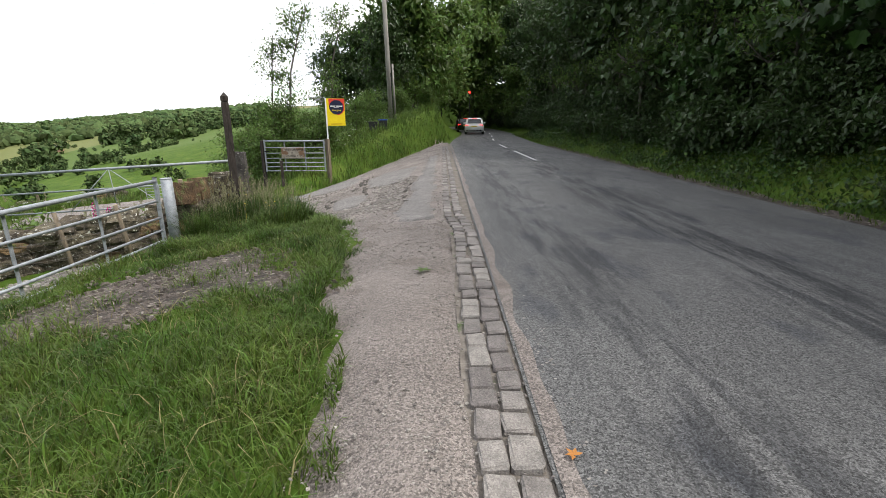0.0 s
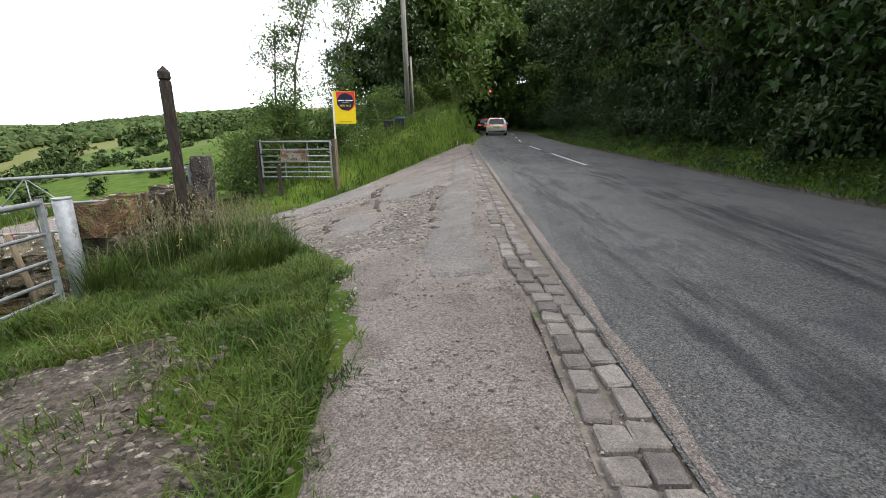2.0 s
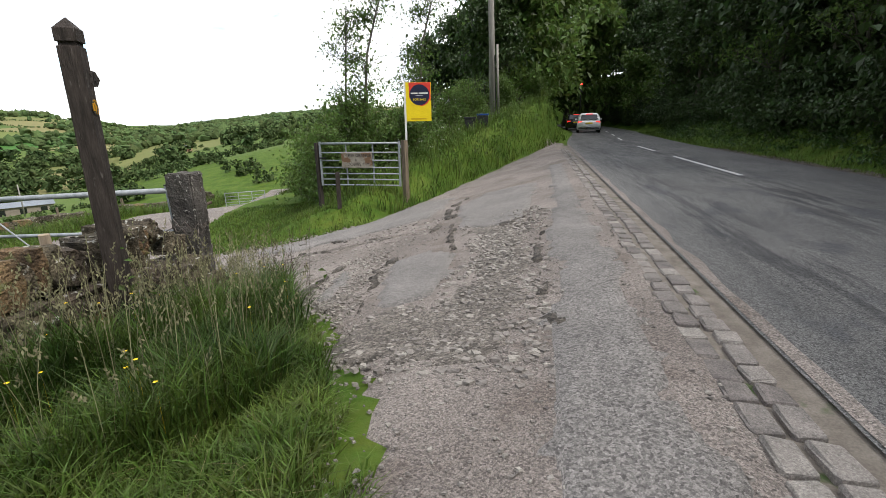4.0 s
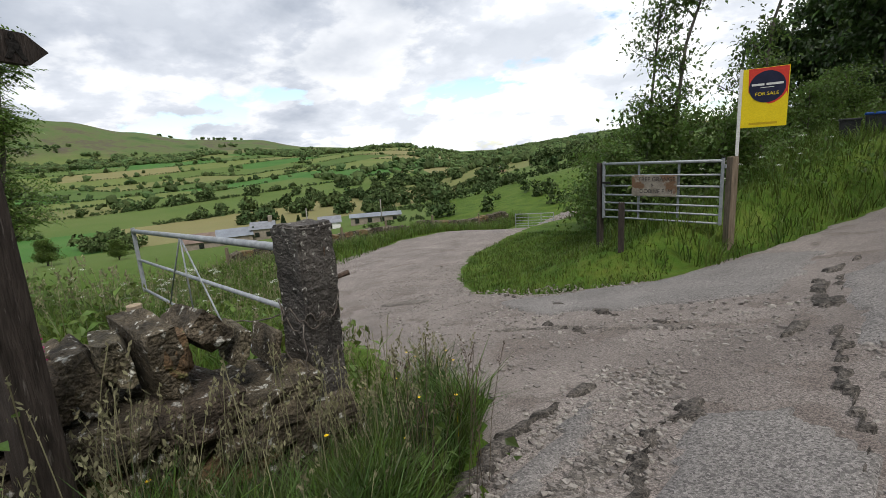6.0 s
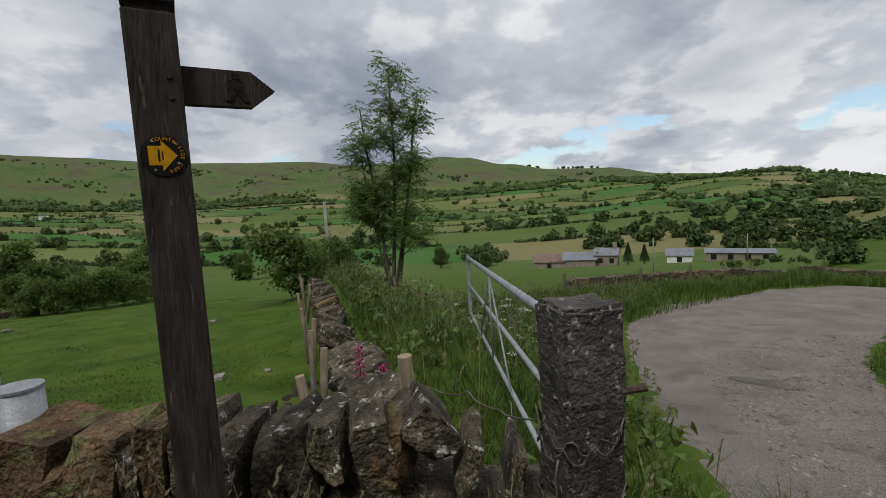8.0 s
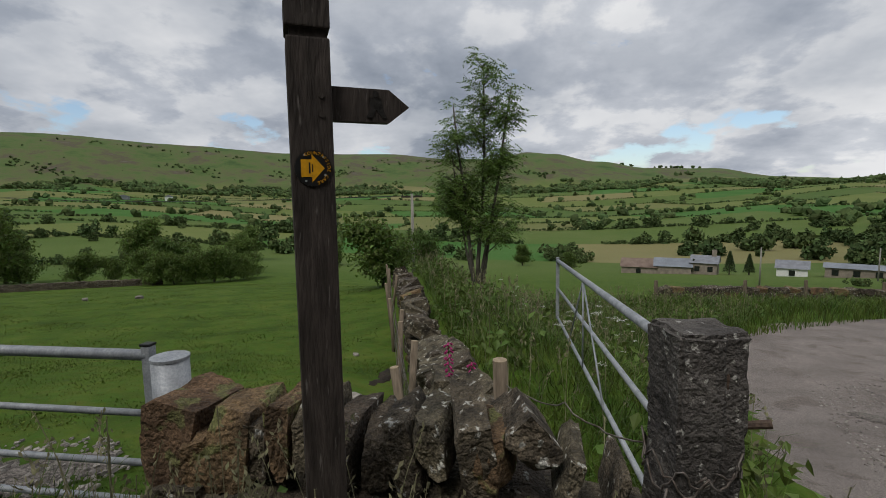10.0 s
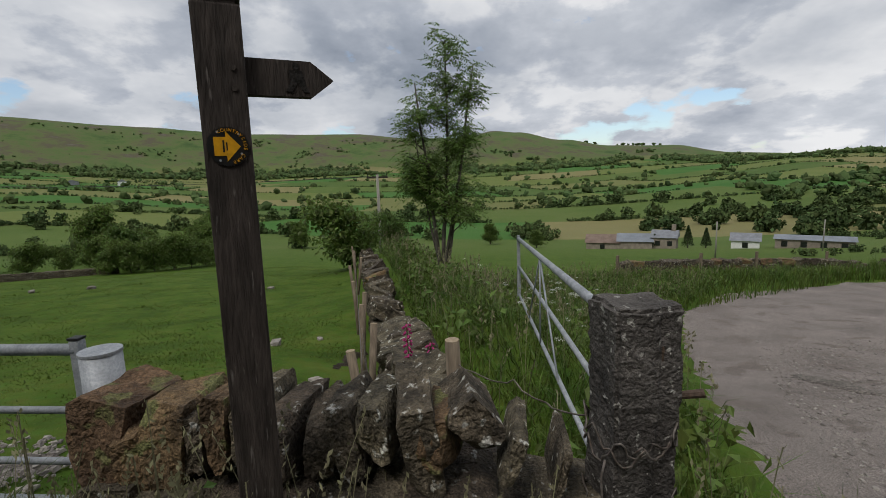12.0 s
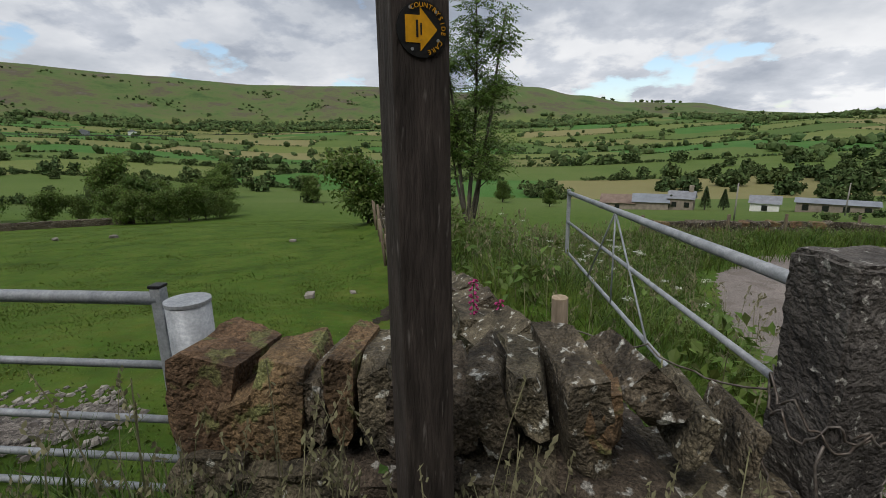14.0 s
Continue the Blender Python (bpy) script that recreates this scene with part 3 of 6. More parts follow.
def field_gate(name, m, length, height, rails, mat, label, group="", braces="uprights"):
    """A tubular steel gate along +x from its hinge end, its foot at the origin."""
    g = base(name, m, label, "gate", group)
    r = 0.021
    for i, z in enumerate(rails):
        part("rail", tube([(0, 0, z), (length, 0, z)], 0.026 if i == len(rails) - 1 else 0.017, 10), mat, g, smooth=True)
    for x in (0.0, length):
        part("stile", box((0.045, 0.045, rails[-1] - rails[0] + 0.07), Matrix.Translation((x, 0, (rails[0] + rails[-1]) / 2 + 0.01)), 0.006), mat, g)
    part("stile_cap", box((0.05, 0.05, 0.012), Matrix.Translation((0, 0, rails[-1] + 0.052)), 0.003), STILE_CAP, g, "black plastic cap")
    part("hinge_eye", tube([(-0.035, 0, rails[-1] - 0.12), (-0.035, 0, rails[-1] - 0.06)], 0.02, 8), mat, g)
    if braces == "uprights":
        for x in (length * 0.33, length * 0.67):
            part("upright", box((0.04, 0.012, rails[-1] - rails[0]), Matrix.Translation((x, -0.022, (rails[0] + rails[-1]) / 2)), 0.003), mat, g)
    else:
        top, low = rails[-1], rails[0]
        for x0, x1 in ((length * 0.5, length * 0.5), (length * 0.5, length * 0.3), (length * 0.5, length * 0.7)):
            part("brace", tube([(x0, 0.015, top), (x1, 0.015, low)], 0.008, 6), mat, g, smooth=True)
    return g


G3 = (-19.6, 30.6)
RAILS7 = [0.06, 0.2, 0.34, 0.49, 0.66, 0.85, 1.07]
g = field_gate("field_gate", pose(-4.16, 6.58, -0.67, 0, 0, -90), 3.6, 1.2, [0.06, 0.16, 0.297, 0.447, 0.637, 0.887, 1.172], GALV, "galvanised tubular steel field gate, shut, beside a dry stone wall")
g2 = field_gate("field_gate", pose(-4.05, 16.15, -0.36, 0, 0, 178.5), 2.05, 1.1, RAILS7, GALV, "galvanised tubular steel gate with a wooden house sign, shut", braces="uprights")
g3 = field_gate("field_gate", pose(G3[0], G3[1], land_z(*G3) - 0.02, 0, 0, 38), 2.3, 1.1, RAILS7, GALV, "grey steel field gate far down the track")
tg = field_gate("field_gate", pose(-4.02, 8.9, -0.63, 0, 3.2, 179.8), 4.7, 1.15, [0.46, 0.86, 1.24], GALV, "open galvanised three-rail gate half sunk in long grass", braces="diagonal")

hp = base("gate_post", pose(-4.09, 6.745, -0.65), "round galvanised steel gate post with a flat cap", "post")
part("tube", tube([(0, 0, 0), (0, 0, 1.165)], 0.078, 24), GALV, hp, smooth=True)
part("cap", tube([(0, 0, 1.165), (0, 0, 1.177)], [0.081, 0.081], 24), GALV, hp)

cp = base("gatepost", pose(-3.88, 8.86, -0.75, 0, 0, 12), "thick mossy concrete gatepost bound with rusty wire", "post")


def old_post():
    """A square shaft with worn arrises, a pocked crumbling surface and a slightly domed top."""
    bm = bmesh.new()
    bmesh.ops.create_cube(bm, size=1.0, matrix=Matrix.Translation((0, 0, 0.765)) @ Matrix.Diagonal((0.228, 0.222, 1.52, 1)))
    bmesh.ops.bevel(bm, geom=bm.edges[:], offset=0.013, segments=2, affect="EDGES")
    bmesh.ops.subdivide_edges(bm, edges=[e for e in bm.edges if e.calc_length() > 1], cuts=56, use_grid_fill=True)
    bmesh.ops.subdivide_edges(bm, edges=[e for e in bm.edges if e.calc_length() > 0.1], cuts=9, use_grid_fill=True)
    for v in bm.verts:
        n = Vector((v.co.x, v.co.y, 0)).normalized()
        groove = math.exp(-((v.co.y - 0.045 - 0.02 * noise.noise(v.co * 4)) / 0.014) ** 2) if v.co.x > 0.08 else 0.0
        v.co += n * (0.009 * noise.noise(v.co * 26) + 0.006 * noise.noise(v.co * 60) + 0.018 * noise.noise(v.co * 3.4 + Vector((4, 0, 0))) - 0.012 * groove * sstep(0.5, 0.9, v.co.z))
        if v.co.z > 1.5:
            v.co.z += 0.012 * noise.noise(v.co * 14) - 0.5 * max(0.0, abs(v.co.x) - 0.07) * 0.3
    return bm


part("shaft", old_post(), CONCRETE, cp, "dark mossy concrete shaft")
IRON = material("rusty iron", (0.07, 0.05, 0.04), (0.17, 0.12, 0.09), 30, 0.7, 0.3, 90, metal=0.5)
part("hinge_pin", tube([(0.07, 0.08, 1.2), (0.12, 0.19, 1.225)], [0.012, 0.016], 8), IRON, cp, "rusty iron hinge pin")
part("bolt_plate", box((0.012, 0.04, 0.07), Matrix.Translation((0.108, 0.06, 1.36)), 0.004), IRON, cp, "rusty iron plate")

fp = base("fingerpost", pose(-3.508, 7.701, -0.6, 0, 0, 27), "dark weathered wooden footpath fingerpost with a pointed cap", "signpost")
PW = 0.112
part("post", box((PW, PW, 2.23), Matrix.Translation((0, 0, 1.115)), 0.006), OLD_WOOD, fp)


def post_cap():
    bm = box((PW + 0.004, PW + 0.004, 0.075), Matrix.Translation((0, 0, 2.29)), 0.005)
    bmesh.ops.create_cone(bm, segments=4, radius1=0.076, radius2=0.004, depth=0.06, cap_ends=True, matrix=Matrix.Translation((0, 0, 2.357)) @ Matrix.Rotation(math.pi / 4, 4, "Z"))
    return bm


part("cap", post_cap(), OLD_WOOD, fp)
part("neck", box((PW - 0.02, PW - 0.02, 0.024), Matrix.Translation((0, 0, 2.242))), OLD_WOOD, fp)


def arm():
    bm = bmesh.new()
    l, h, t = 0.232, 0.046, 0.016
    outline = [(0, -h), (l - 0.06, -h), (l, 0), (l - 0.06, h), (0, h)]
    a = [bm.verts.new((t, PW / 2 + u, v)) for u, v in outline]
    c = [bm.verts.new((-t, PW / 2 + u, v)) for u, v in outline]
    bm.faces.new(a)
    bm.faces.new(c[::-1])
    for i in range(5):
        bm.faces.new((a[i], c[i], c[(i + 1) % 5], a[(i + 1) % 5]))
    bmesh.ops.translate(bm, verts=bm.verts[:], vec=(0.012, -0.01, 2.068))
    return bm


finger = part("arm", arm(), OLD_WOOD, fp, "dark wooden pointed direction arm")
finger.matrix_basis = Matrix.Rotation(radians(2), 4, "Z")
# shade of the carving as a dark colour, on a thin raised plate
CARVED = material("carving with painted recess shade", (0.012, 0.011, 0.01), (0.025, 0.022, 0.02), 40, 0.95, 0.3, 90)


def flat_shape(outlines, x, thick=0.002):
    bm = bmesh.new()
    for pts in outlines:
        f = bm.faces.new([bm.verts.new((x, u, v)) for u, v in pts])
        for e in bmesh.ops.extrude_face_region(bm, geom=[f])["geom"]:
            if isinstance(e, bmesh.types.BMVert):
                e.co.x += thick
    return bm


def ring_points(cu, cv, r, n=24):
    return [(cu + r * math.cos(2 * math.pi * k / n), cv + r * math.sin(2 * math.pi * k / n)) for k in range(n)]


part("carved_symbol", flat_shape([ring_points(0.175, 2.078, 0.009, 12), [(0.158, 2.067), (0.19, 2.067), (0.198, 2.03), (0.208, 2.012), (0.192, 2.012), (0.177, 2.036), (0.163, 2.012), (0.146, 2.012), (0.16, 2.038)]], 0.0285), CARVED, finger, "carved symbol with recess shade in its dark colour").matrix_basis = Matrix.Translation((0, 0.004, 0.022))
BLACK_PLASTIC = material("black plastic", (0.012, 0.012, 0.012), (0.02, 0.02, 0.02), 20, 0.4, 0.1, 90)
AMBER = material("amber plastic", (0.62, 0.30, 0.01), (0.72, 0.36, 0.015), 20, 0.4, 0.1, 90, spots=(0.4, 0.2, 0.02), spot_scale=60, spot_at=0.66)


def lettering(name, text, size, mat, parent, m, label="", arc=None):
    """Raised letters in the built-in font, as one mesh, facing local +z before m."""
    bm = bmesh.new()
    items = [(text, Matrix())] if arc is None else []
    if arc is not None:
        r, a0, a1 = arc
        for i, ch in enumerate(text):
            a = a0 + (a1 - a0) * i / (len(text) - 1)
            items.append((ch, Matrix.Translation((r * math.cos(a), r * math.sin(a), 0)) @ Matrix.Rotation(a - math.pi / 2, 4, "Z")))
    for chars, mm in items:
        if not chars.strip():
            continue
        cu = bpy.data.curves.new("letters", "FONT")
        cu.body, cu.size, cu.extrude, cu.align_x, cu.align_y = chars, size, 0.0006, "CENTER", "CENTER"
        tmp = bpy.data.objects.new("letters", cu)
        scene.collection.objects.link(tmp)
        bpy.context.view_layer.update()
        me = bpy.data.meshes.new_from_object(tmp.evaluated_get(bpy.context.evaluated_depsgraph_get()))
        me.transform(m @ mm)
        bm.from_mesh(me)
        bpy.data.objects.remove(tmp)
        bpy.data.meshes.remove(me)
    return part(name, bm, mat, parent, label)


FACE = Matrix.Translation((PW / 2 + 0.001, 0, 1.89)) @ Matrix(((0, 0, 1, 0), (1, 0, 0, 0), (0, 1, 0, 0), (0, 0, 0, 1)))
disc = part("waymark_disc", flat_shape([ring_points(0, 1.89, 0.048, 40)], PW / 2, 0.004), BLACK_PLASTIC, fp, "round black waymark disc")
part("arrow", flat_shape([[(-0.032, 1.867), (-0.004, 1.867), (-0.004, 1.853), (0.029, 1.89), (-0.004, 1.927), (-0.004, 1.913), (-0.032, 1.913)]], PW / 2 + 0.004, 0.001), AMBER, disc, "amber arrow")
lettering("lettering", "COUNTRYSIDE CARE", 0.0115, AMBER, disc, Matrix.Translation((0.005, 0, 0)) @ FACE, "amber lettering", arc=(0.040, radians(118), radians(-72)))
part("small_print", flat_shape([[(-0.012, 1.876), (-0.008, 1.876), (-0.008, 1.905), (-0.012, 1.905)], [(-0.004, 1.88), (-0.001, 1.88), (-0.001, 1.9), (-0.004, 1.9)]], PW / 2 + 0.005, 0.0006), BLACK_PLASTIC, disc)
for u, v in ((-0.022, 1.925), (0.026, 1.92), (0.03, 1.872), (-0.02, 1.856)):
    part("nail", flat_shape([ring_points(u, v, 0.003, 8)], PW / 2 + 0.004, 0.002), GALV, disc)
for z in (2.08, 2.03):
    part("bolt", flat_shape([ring_points(0.028, z, 0.007, 10)], PW / 2, 0.004), OLD_WOOD, fp)

# ---- trees ----
def grow(rng, height, spread, trunk_r, levels=3, forks=5, bare=0.25, upright=0.6, first=3, taper=1.15):
    """Limbs as lists of (points, radii), and the twig ends where leaves gather."""
    limbs, ends = [], []
    tip = 0.6 if taper < 1.2 else 0.42

    def limb(p, d, length, r, level):
        pts, rad = [p], [r]
        n = 5
        for i in range(n):
            d = (d + Vector((rng.uniform(-1, 1), rng.uniform(-1, 1), rng.uniform(-0.5, 0.9))) * 0.16).normalized()
            p = p + d * (length / n)
            pts.append(p)
            rad.append(r * (1 - 0.75 * (i + 1) / n))
        limbs.append((pts, rad))
        if level >= levels:
            ends.extend(pts[2:])
            return
        for k in range(forks if level else forks + first):
            f = rng.uniform(bare if level == 0 else 0.3, 1.0)
            i = min(n - 1, int(f * n))
            q = pts[i].lerp(pts[i + 1], f * n - i)
            a = rng.uniform(0, 2 * math.pi)
            out = Vector((math.cos(a), math.sin(a), upright * rng.uniform(0.2, 1.3))).normalized()
            limb(q, out, (spread if level == 0 else length * 0.55) * rng.uniform(0.6, 1.05) * (taper - (taper - tip) * f if level == 0 else 1), rad[i] * 0.55, level + 1)
        ends.append(pts[-1])

    limb(Vector((0, 0, -0.2)), Vector((rng.uniform(-0.06, 0.06), rng.uniform(-0.06, 0.06), 1)), height * 0.86, trunk_r, 0)
    return limbs, ends


def tree(name, seed, height, spread, leaves, leaf_size, outline, mat, label, trunk_r=0.14, levels=3, forks=5, clump=0.45, bare=0.25, upright=0.6, m=Matrix(), group="", first=3, taper=1.15):
    rng = random.Random(seed)
    np.random.seed(seed)
    limbs, ends = grow(rng, height, spread, trunk_r, levels, forks, bare, upright, first, taper)
    t = base(name, m, label, "tree" if "tree" in name else "shrub", group)
    bm = bmesh.new()
    for pts, rad in limbs:
        add_tube(bm, pts, [max(0.004, r) for r in rad], 7 if rad[0] > 0.05 else 3)
    part("trunk", bm, BARK, t, smooth=True)
    ends = np.array([tuple(e) for e in ends])
    pick = ends[np.random.randint(0, len(ends), leaves)]
    centres = pick + np.random.normal(size=(leaves, 3)) * clump * np.array([1, 1, 0.75]) * (0.35 + 0.65 * np.random.rand(leaves, 1))
    centres[:, 2] = np.maximum(centres[:, 2], 0.05)
    leaf_mesh("crown", centres, leaf_size * (0.6 + 0.8 * np.random.rand(leaves)), outline, mat, t)
    return t


def place(x, y, rz=0.0, s=1.0, dz=0.0):
    return Matrix.Translation((x, y, land_z(x, y) - 0.05 + dz)) @ Matrix.Rotation(rz, 4, "Z") @ Matrix.Diagonal((s, s, s, 1))


def put(ob, x, y, rz, s):
    c = copy_thing(ob, Matrix.Translation((x, y, land_z(x, y) - 0.05)) @ Matrix.Rotation(rz, 4, "Z"))
    c.scale = (s, s, s * random.uniform(0.9, 1.1))
    return c


random.seed(11)
ASH_LEAF = material("feathery ash leaf", (0.085, 0.155, 0.03), (0.19, 0.285, 0.07), 1.4, 0.5, 0, 30, island=0.35, leaf=0.45, spec=0.35)


def feathered(name, tips, count, mat, parent, length=0.30, leaflet=0.115):
    """Compound leaves: a drooping rachis at each picked tip with four pairs of leaflets and one at its end."""
    pick = tips[np.random.randint(0, len(tips), count)] + np.random.normal(size=(count, 3)) * 0.13
    a = np.random.rand(count) * 6.28
    out = np.stack([np.cos(a), np.sin(a), np.random.uniform(-0.55, 0.45, count)], 1)
    side = np.stack([-np.sin(a), np.cos(a), np.zeros(count)], 1)
    size = (0.7 + 0.6 * np.random.rand(count, 1))
    quads = []
    for k in range(9):
        f, sg = (0.28 + 0.2 * (k // 2), -1 if k % 2 else 1) if k < 8 else (1.0, 0)
        p = pick + out * length * size * f - np.array([0, 0, 0.10]) * size * f * f
        d = out * (0.45 if sg else 1.0) + side * sg + np.array([0, 0, -0.45]) + np.random.normal(size=(count, 3)) * 0.12
        d = d / np.linalg.norm(d, axis=1, keepdims=True) * leaflet * size
        w = np.cross(d, np.random.normal(size=(count, 3)) * 0.35 + np.array([0, 0, 1.0]))
        w = w / (np.linalg.norm(w, axis=1, keepdims=True) + 1e-9) * leaflet * size * 0.17
        quads.append(np.stack([p, p + d * 0.5 + w, p + d, p + d * 0.5 - w], 1))
    v = np.concatenate(quads).reshape(-1, 3)
    return mesh_object(name, v.tolist(), np.arange(len(v)).reshape(-1, 4).tolist(), mat, parent)


def ash_tree(m, label):
    """A young ash with several rising stems, its crown open at the top and fuller below the middle."""
    rng = random.Random(8)
    np.random.seed(8)
    t = base("ash_tree", m, label, "tree")
    tips = []
    for h, lean, reach, forks in ((9.1, (0.0, -0.1), 1.35, 24), (7.8, (0.2, 1.05), 0.85, 15), (7.5, (-0.2, -1.15), 0.95, 17), (5.4, (0.3, 0.8), 1.1, 14), (5.8, (-0.4, -0.7), 1.15, 14)):
        limbs, ends = grow(rng, h, reach, 0.075 if h > 7 else 0.05, 2, 5, 0.3, 1.1, forks - 5, 1.35)
        trunk = limbs[0][0]

        def bent(p):
            k = max(0.0, min(1.0, p.z / (0.86 * h)))
            i = min(len(trunk) - 2, int(k * (len(trunk) - 1)))
            off = trunk[i].lerp(trunk[i + 1], k * (len(trunk) - 1) - i)
            return Vector((p.x - 0.8 * off.x + lean[0] * k, p.y - 0.8 * off.y + lean[1] * k, p.z))

        bm = bmesh.new()
        for pts, rad in limbs:
            add_tube(bm, [bent(p) for p in pts], [max(0.004, r) for r in rad], 7 if rad[0] > 0.03 else 3)
        part("stem", bm, BARK, t, smooth=True)
        tips += [tuple(bent(limbs[0][0][-1]))] * 5
        tips += [tuple(bent(p)) for p in ends if p.z > 1.3]
    feathered("crown", np.array(tips), 2700, ASH_LEAF, t)
    return t


ash_tree(place(-16.5, 7.28), "slender young ash tree with open feathery crown by the wall")
wood_a = tree("woodland_tree", 21, 10.5, 2.9, 7000, 0.30, PLAIN, DARK_LEAF, "dense dark green broadleaf tree on the roadside bank", 0.2, 2, 6, 0.62, 0.08, 0.4, place(8.8, 14.0), first=16)
wood_b = tree("woodland_tree", 22, 9.0, 2.5, 6200, 0.28, PLAIN, DARK_LEAF, "dense dark green broadleaf tree on the roadside bank", 0.16, 2, 6, 0.55, 0.06, 0.5, place(8.4, 20.0), first=16)
syc = tree("sycamore_tree", 23, 7.0, 2.3, 6200, 0.21, LOBED, SYCAMORE, "sycamore with broad lobed leaves overhanging the road verge", 0.15, 2, 7, 0.5, 0.06, 0.35, place(7.9, 8.2), first=12)
shrub = tree("roadside_shrub", 24, 2.2, 1.1, 3800, 0.13, PLAIN, DARK_LEAF, "dense green hedge shrub at the wood edge", 0.05, 2, 6, 0.32, 0.0, 0.4, place(7.3, 11.5), first=6)
light_shrub = tree("hawthorn_shrub", 25, 2.6, 1.2, 4200, 0.11, PLAIN, LEAF, "light green hawthorn shrub beside the track", 0.05, 2, 6, 0.34, 0.0, 0.5, place(-7.0, 18.8), first=6)
field_tree = tree("hedgerow_tree", 27, 6.5, 2.6, 6500, 0.34, PLAIN, LEAF, "spreading hedgerow tree between sheep pastures", 0.2, 2, 6, 0.6, 0.1, 0.45, place(-61, -37), first=12)
hedge_oak = tree("hedgerow_tree", 41, 7.2, 3.2, 9500, 0.36, PLAIN, FIELD_LEAF, "spreading hedgerow tree between sheep pastures", 0.24, 2, 8, 0.62, 0.14, 0.75, place(-92, -70), first=16, taper=1.25)
thorn = tree("hawthorn_shrub", 42, 2.7, 1.35, 4600, 0.16, PLAIN, FIELD_LEAF, "hawthorn clump between sheep pastures", 0.07, 2, 7, 0.36, 0.12, 0.5, place(-46, -63), first=9)
thin = tree("birch_tree", 26, 8.5, 1.3, 2300, 0.11, PLAIN, LEAF, "tall thin young tree with sparse leaves", 0.07, 2, 7, 0.33, 0.25, 1.0, place(-6.4, 20.5), first=9)

for x, y, s in ((7.7, 3.0, 1.0), (8.2, -3.5, 1.1), (7.8, 12.4, 0.85), (10.2, 6.0, 1.25)):
    put(syc, x, y, random.uniform(0, 6.28), s)
for i in range(19):
    y = -4 + 4.2 * i + random.uniform(-0.8, 0.8)
    put(wood_a if i % 2 else wood_b, 10.6 + road_bend(y) + random.uniform(-0.8, 1.2), y, random.uniform(0, 6.28), random.uniform(1.0, 1.35))
for i in range(14):
    y = 16 + 5.2 * i
    put(field_tree if y > 44 else wood_b if i % 2 else wood_a, 7.8 + road_bend(y) + random.uniform(-0.3, 0.6), y, random.uniform(0, 6.28), random.uniform(0.7, 0.95))
for i in range(7):
    y = -6 + 12 * i
    put(wood_a if i % 3 else wood_b, 16.0 + road_bend(y) + random.uniform(-1, 1), y, random.uniform(0, 6.28), random.uniform(1.4, 1.8))
for i in range(60):
    y = -5 + 1.6 * i
    put(shrub, 6.75 + road_bend(y) + random.uniform(-0.2, 0.6), y + random.uniform(-0.5, 0.5), random.uniform(0, 6.28), random.uniform(0.7, 1.2))
for x, y, s in ((-3.6, 33, 0.85), (-2.0, 38, 0.95), (-4.2, 41, 1.0), (-3.0, 46, 1.15), (-1.5, 52, 1.15), (-7, 48, 1.2), (-0.5, 57, 1.25), (2, 64, 1.35), (6, 72, 1.4), (12, 77, 1.5), (18, 80, 1.5), (-4, 62, 1.4), (9, 86, 1.6), (-8, 56, 1.3), (-11, 48, 1.2), (24, 84, 1.6)):
    put(wood_b if x < -3 else field_tree, x, y, random.uniform(0, 6.28), s if x < -3 else 1.45 * s)["label"] = "broadleaf tree closing the bend of the road"
for x, y, s in ((-5.4, 19.6, 0.9), (-8.0, 20.2, 1.1), (-6.4, 20.8, 1.2), (-8.8, 22.4, 1.2), (-5.4, 23.5, 0.9), (-7.6, 23.6, 1.3), (-10.7, 24.5, 1.2), (-3.9, 29.4, 0.9), (-2.6, 30.5, 0.8), (-12, 28, 1.2), (-4.6, 26.0, 0.8), (-1.4, 34, 0.8), (-0.9, 39, 0.8), (-0.6, 44, 0.9), (-13, 32, 1.3), (-9, 28, 1.3)):
    put(light_shrub, x, y, random.uniform(0, 6.28), s)
for x, y, s in ((-7.8, 21.8, 0.95), (-5.4, 24.2, 1.05)):
    put(thin, x, y, random.uniform(0, 6.28), s)
hawthorn = put(thorn, -22.9, 2.6, 1.0, 1.3)
hawthorn["label"] = "rounded green hawthorn bush at the end of a wall"
put(light_shrub, -22.0, 4.4, 2.0, 0.8)
for x, y, k in ((6.9, 9.6, 0.9), (7.1, 13.0, 1.0), (6.8, 16.4, 0.9), (7.2, 19.5, 1.1), (6.9, 23.2, 1.0), (7.4, 28.0, 1.1), (7.3, 11.2, 0.8), (7.6, 33.0, 1.1)):
    put(thin, x + road_bend(y), y, random.uniform(0, 6.28), k)["label"] = "slim bare-stemmed sapling at the wood edge"
for i, (x, y, sx, big) in enumerate(HEDGE_TREES):
    t = put(hedge_oak if big else thorn, x, y, random.uniform(0, 6.28), sx)
    t["label"] = "spreading hedgerow tree between sheep pastures" if big else "dark hawthorn clump between sheep pastures"


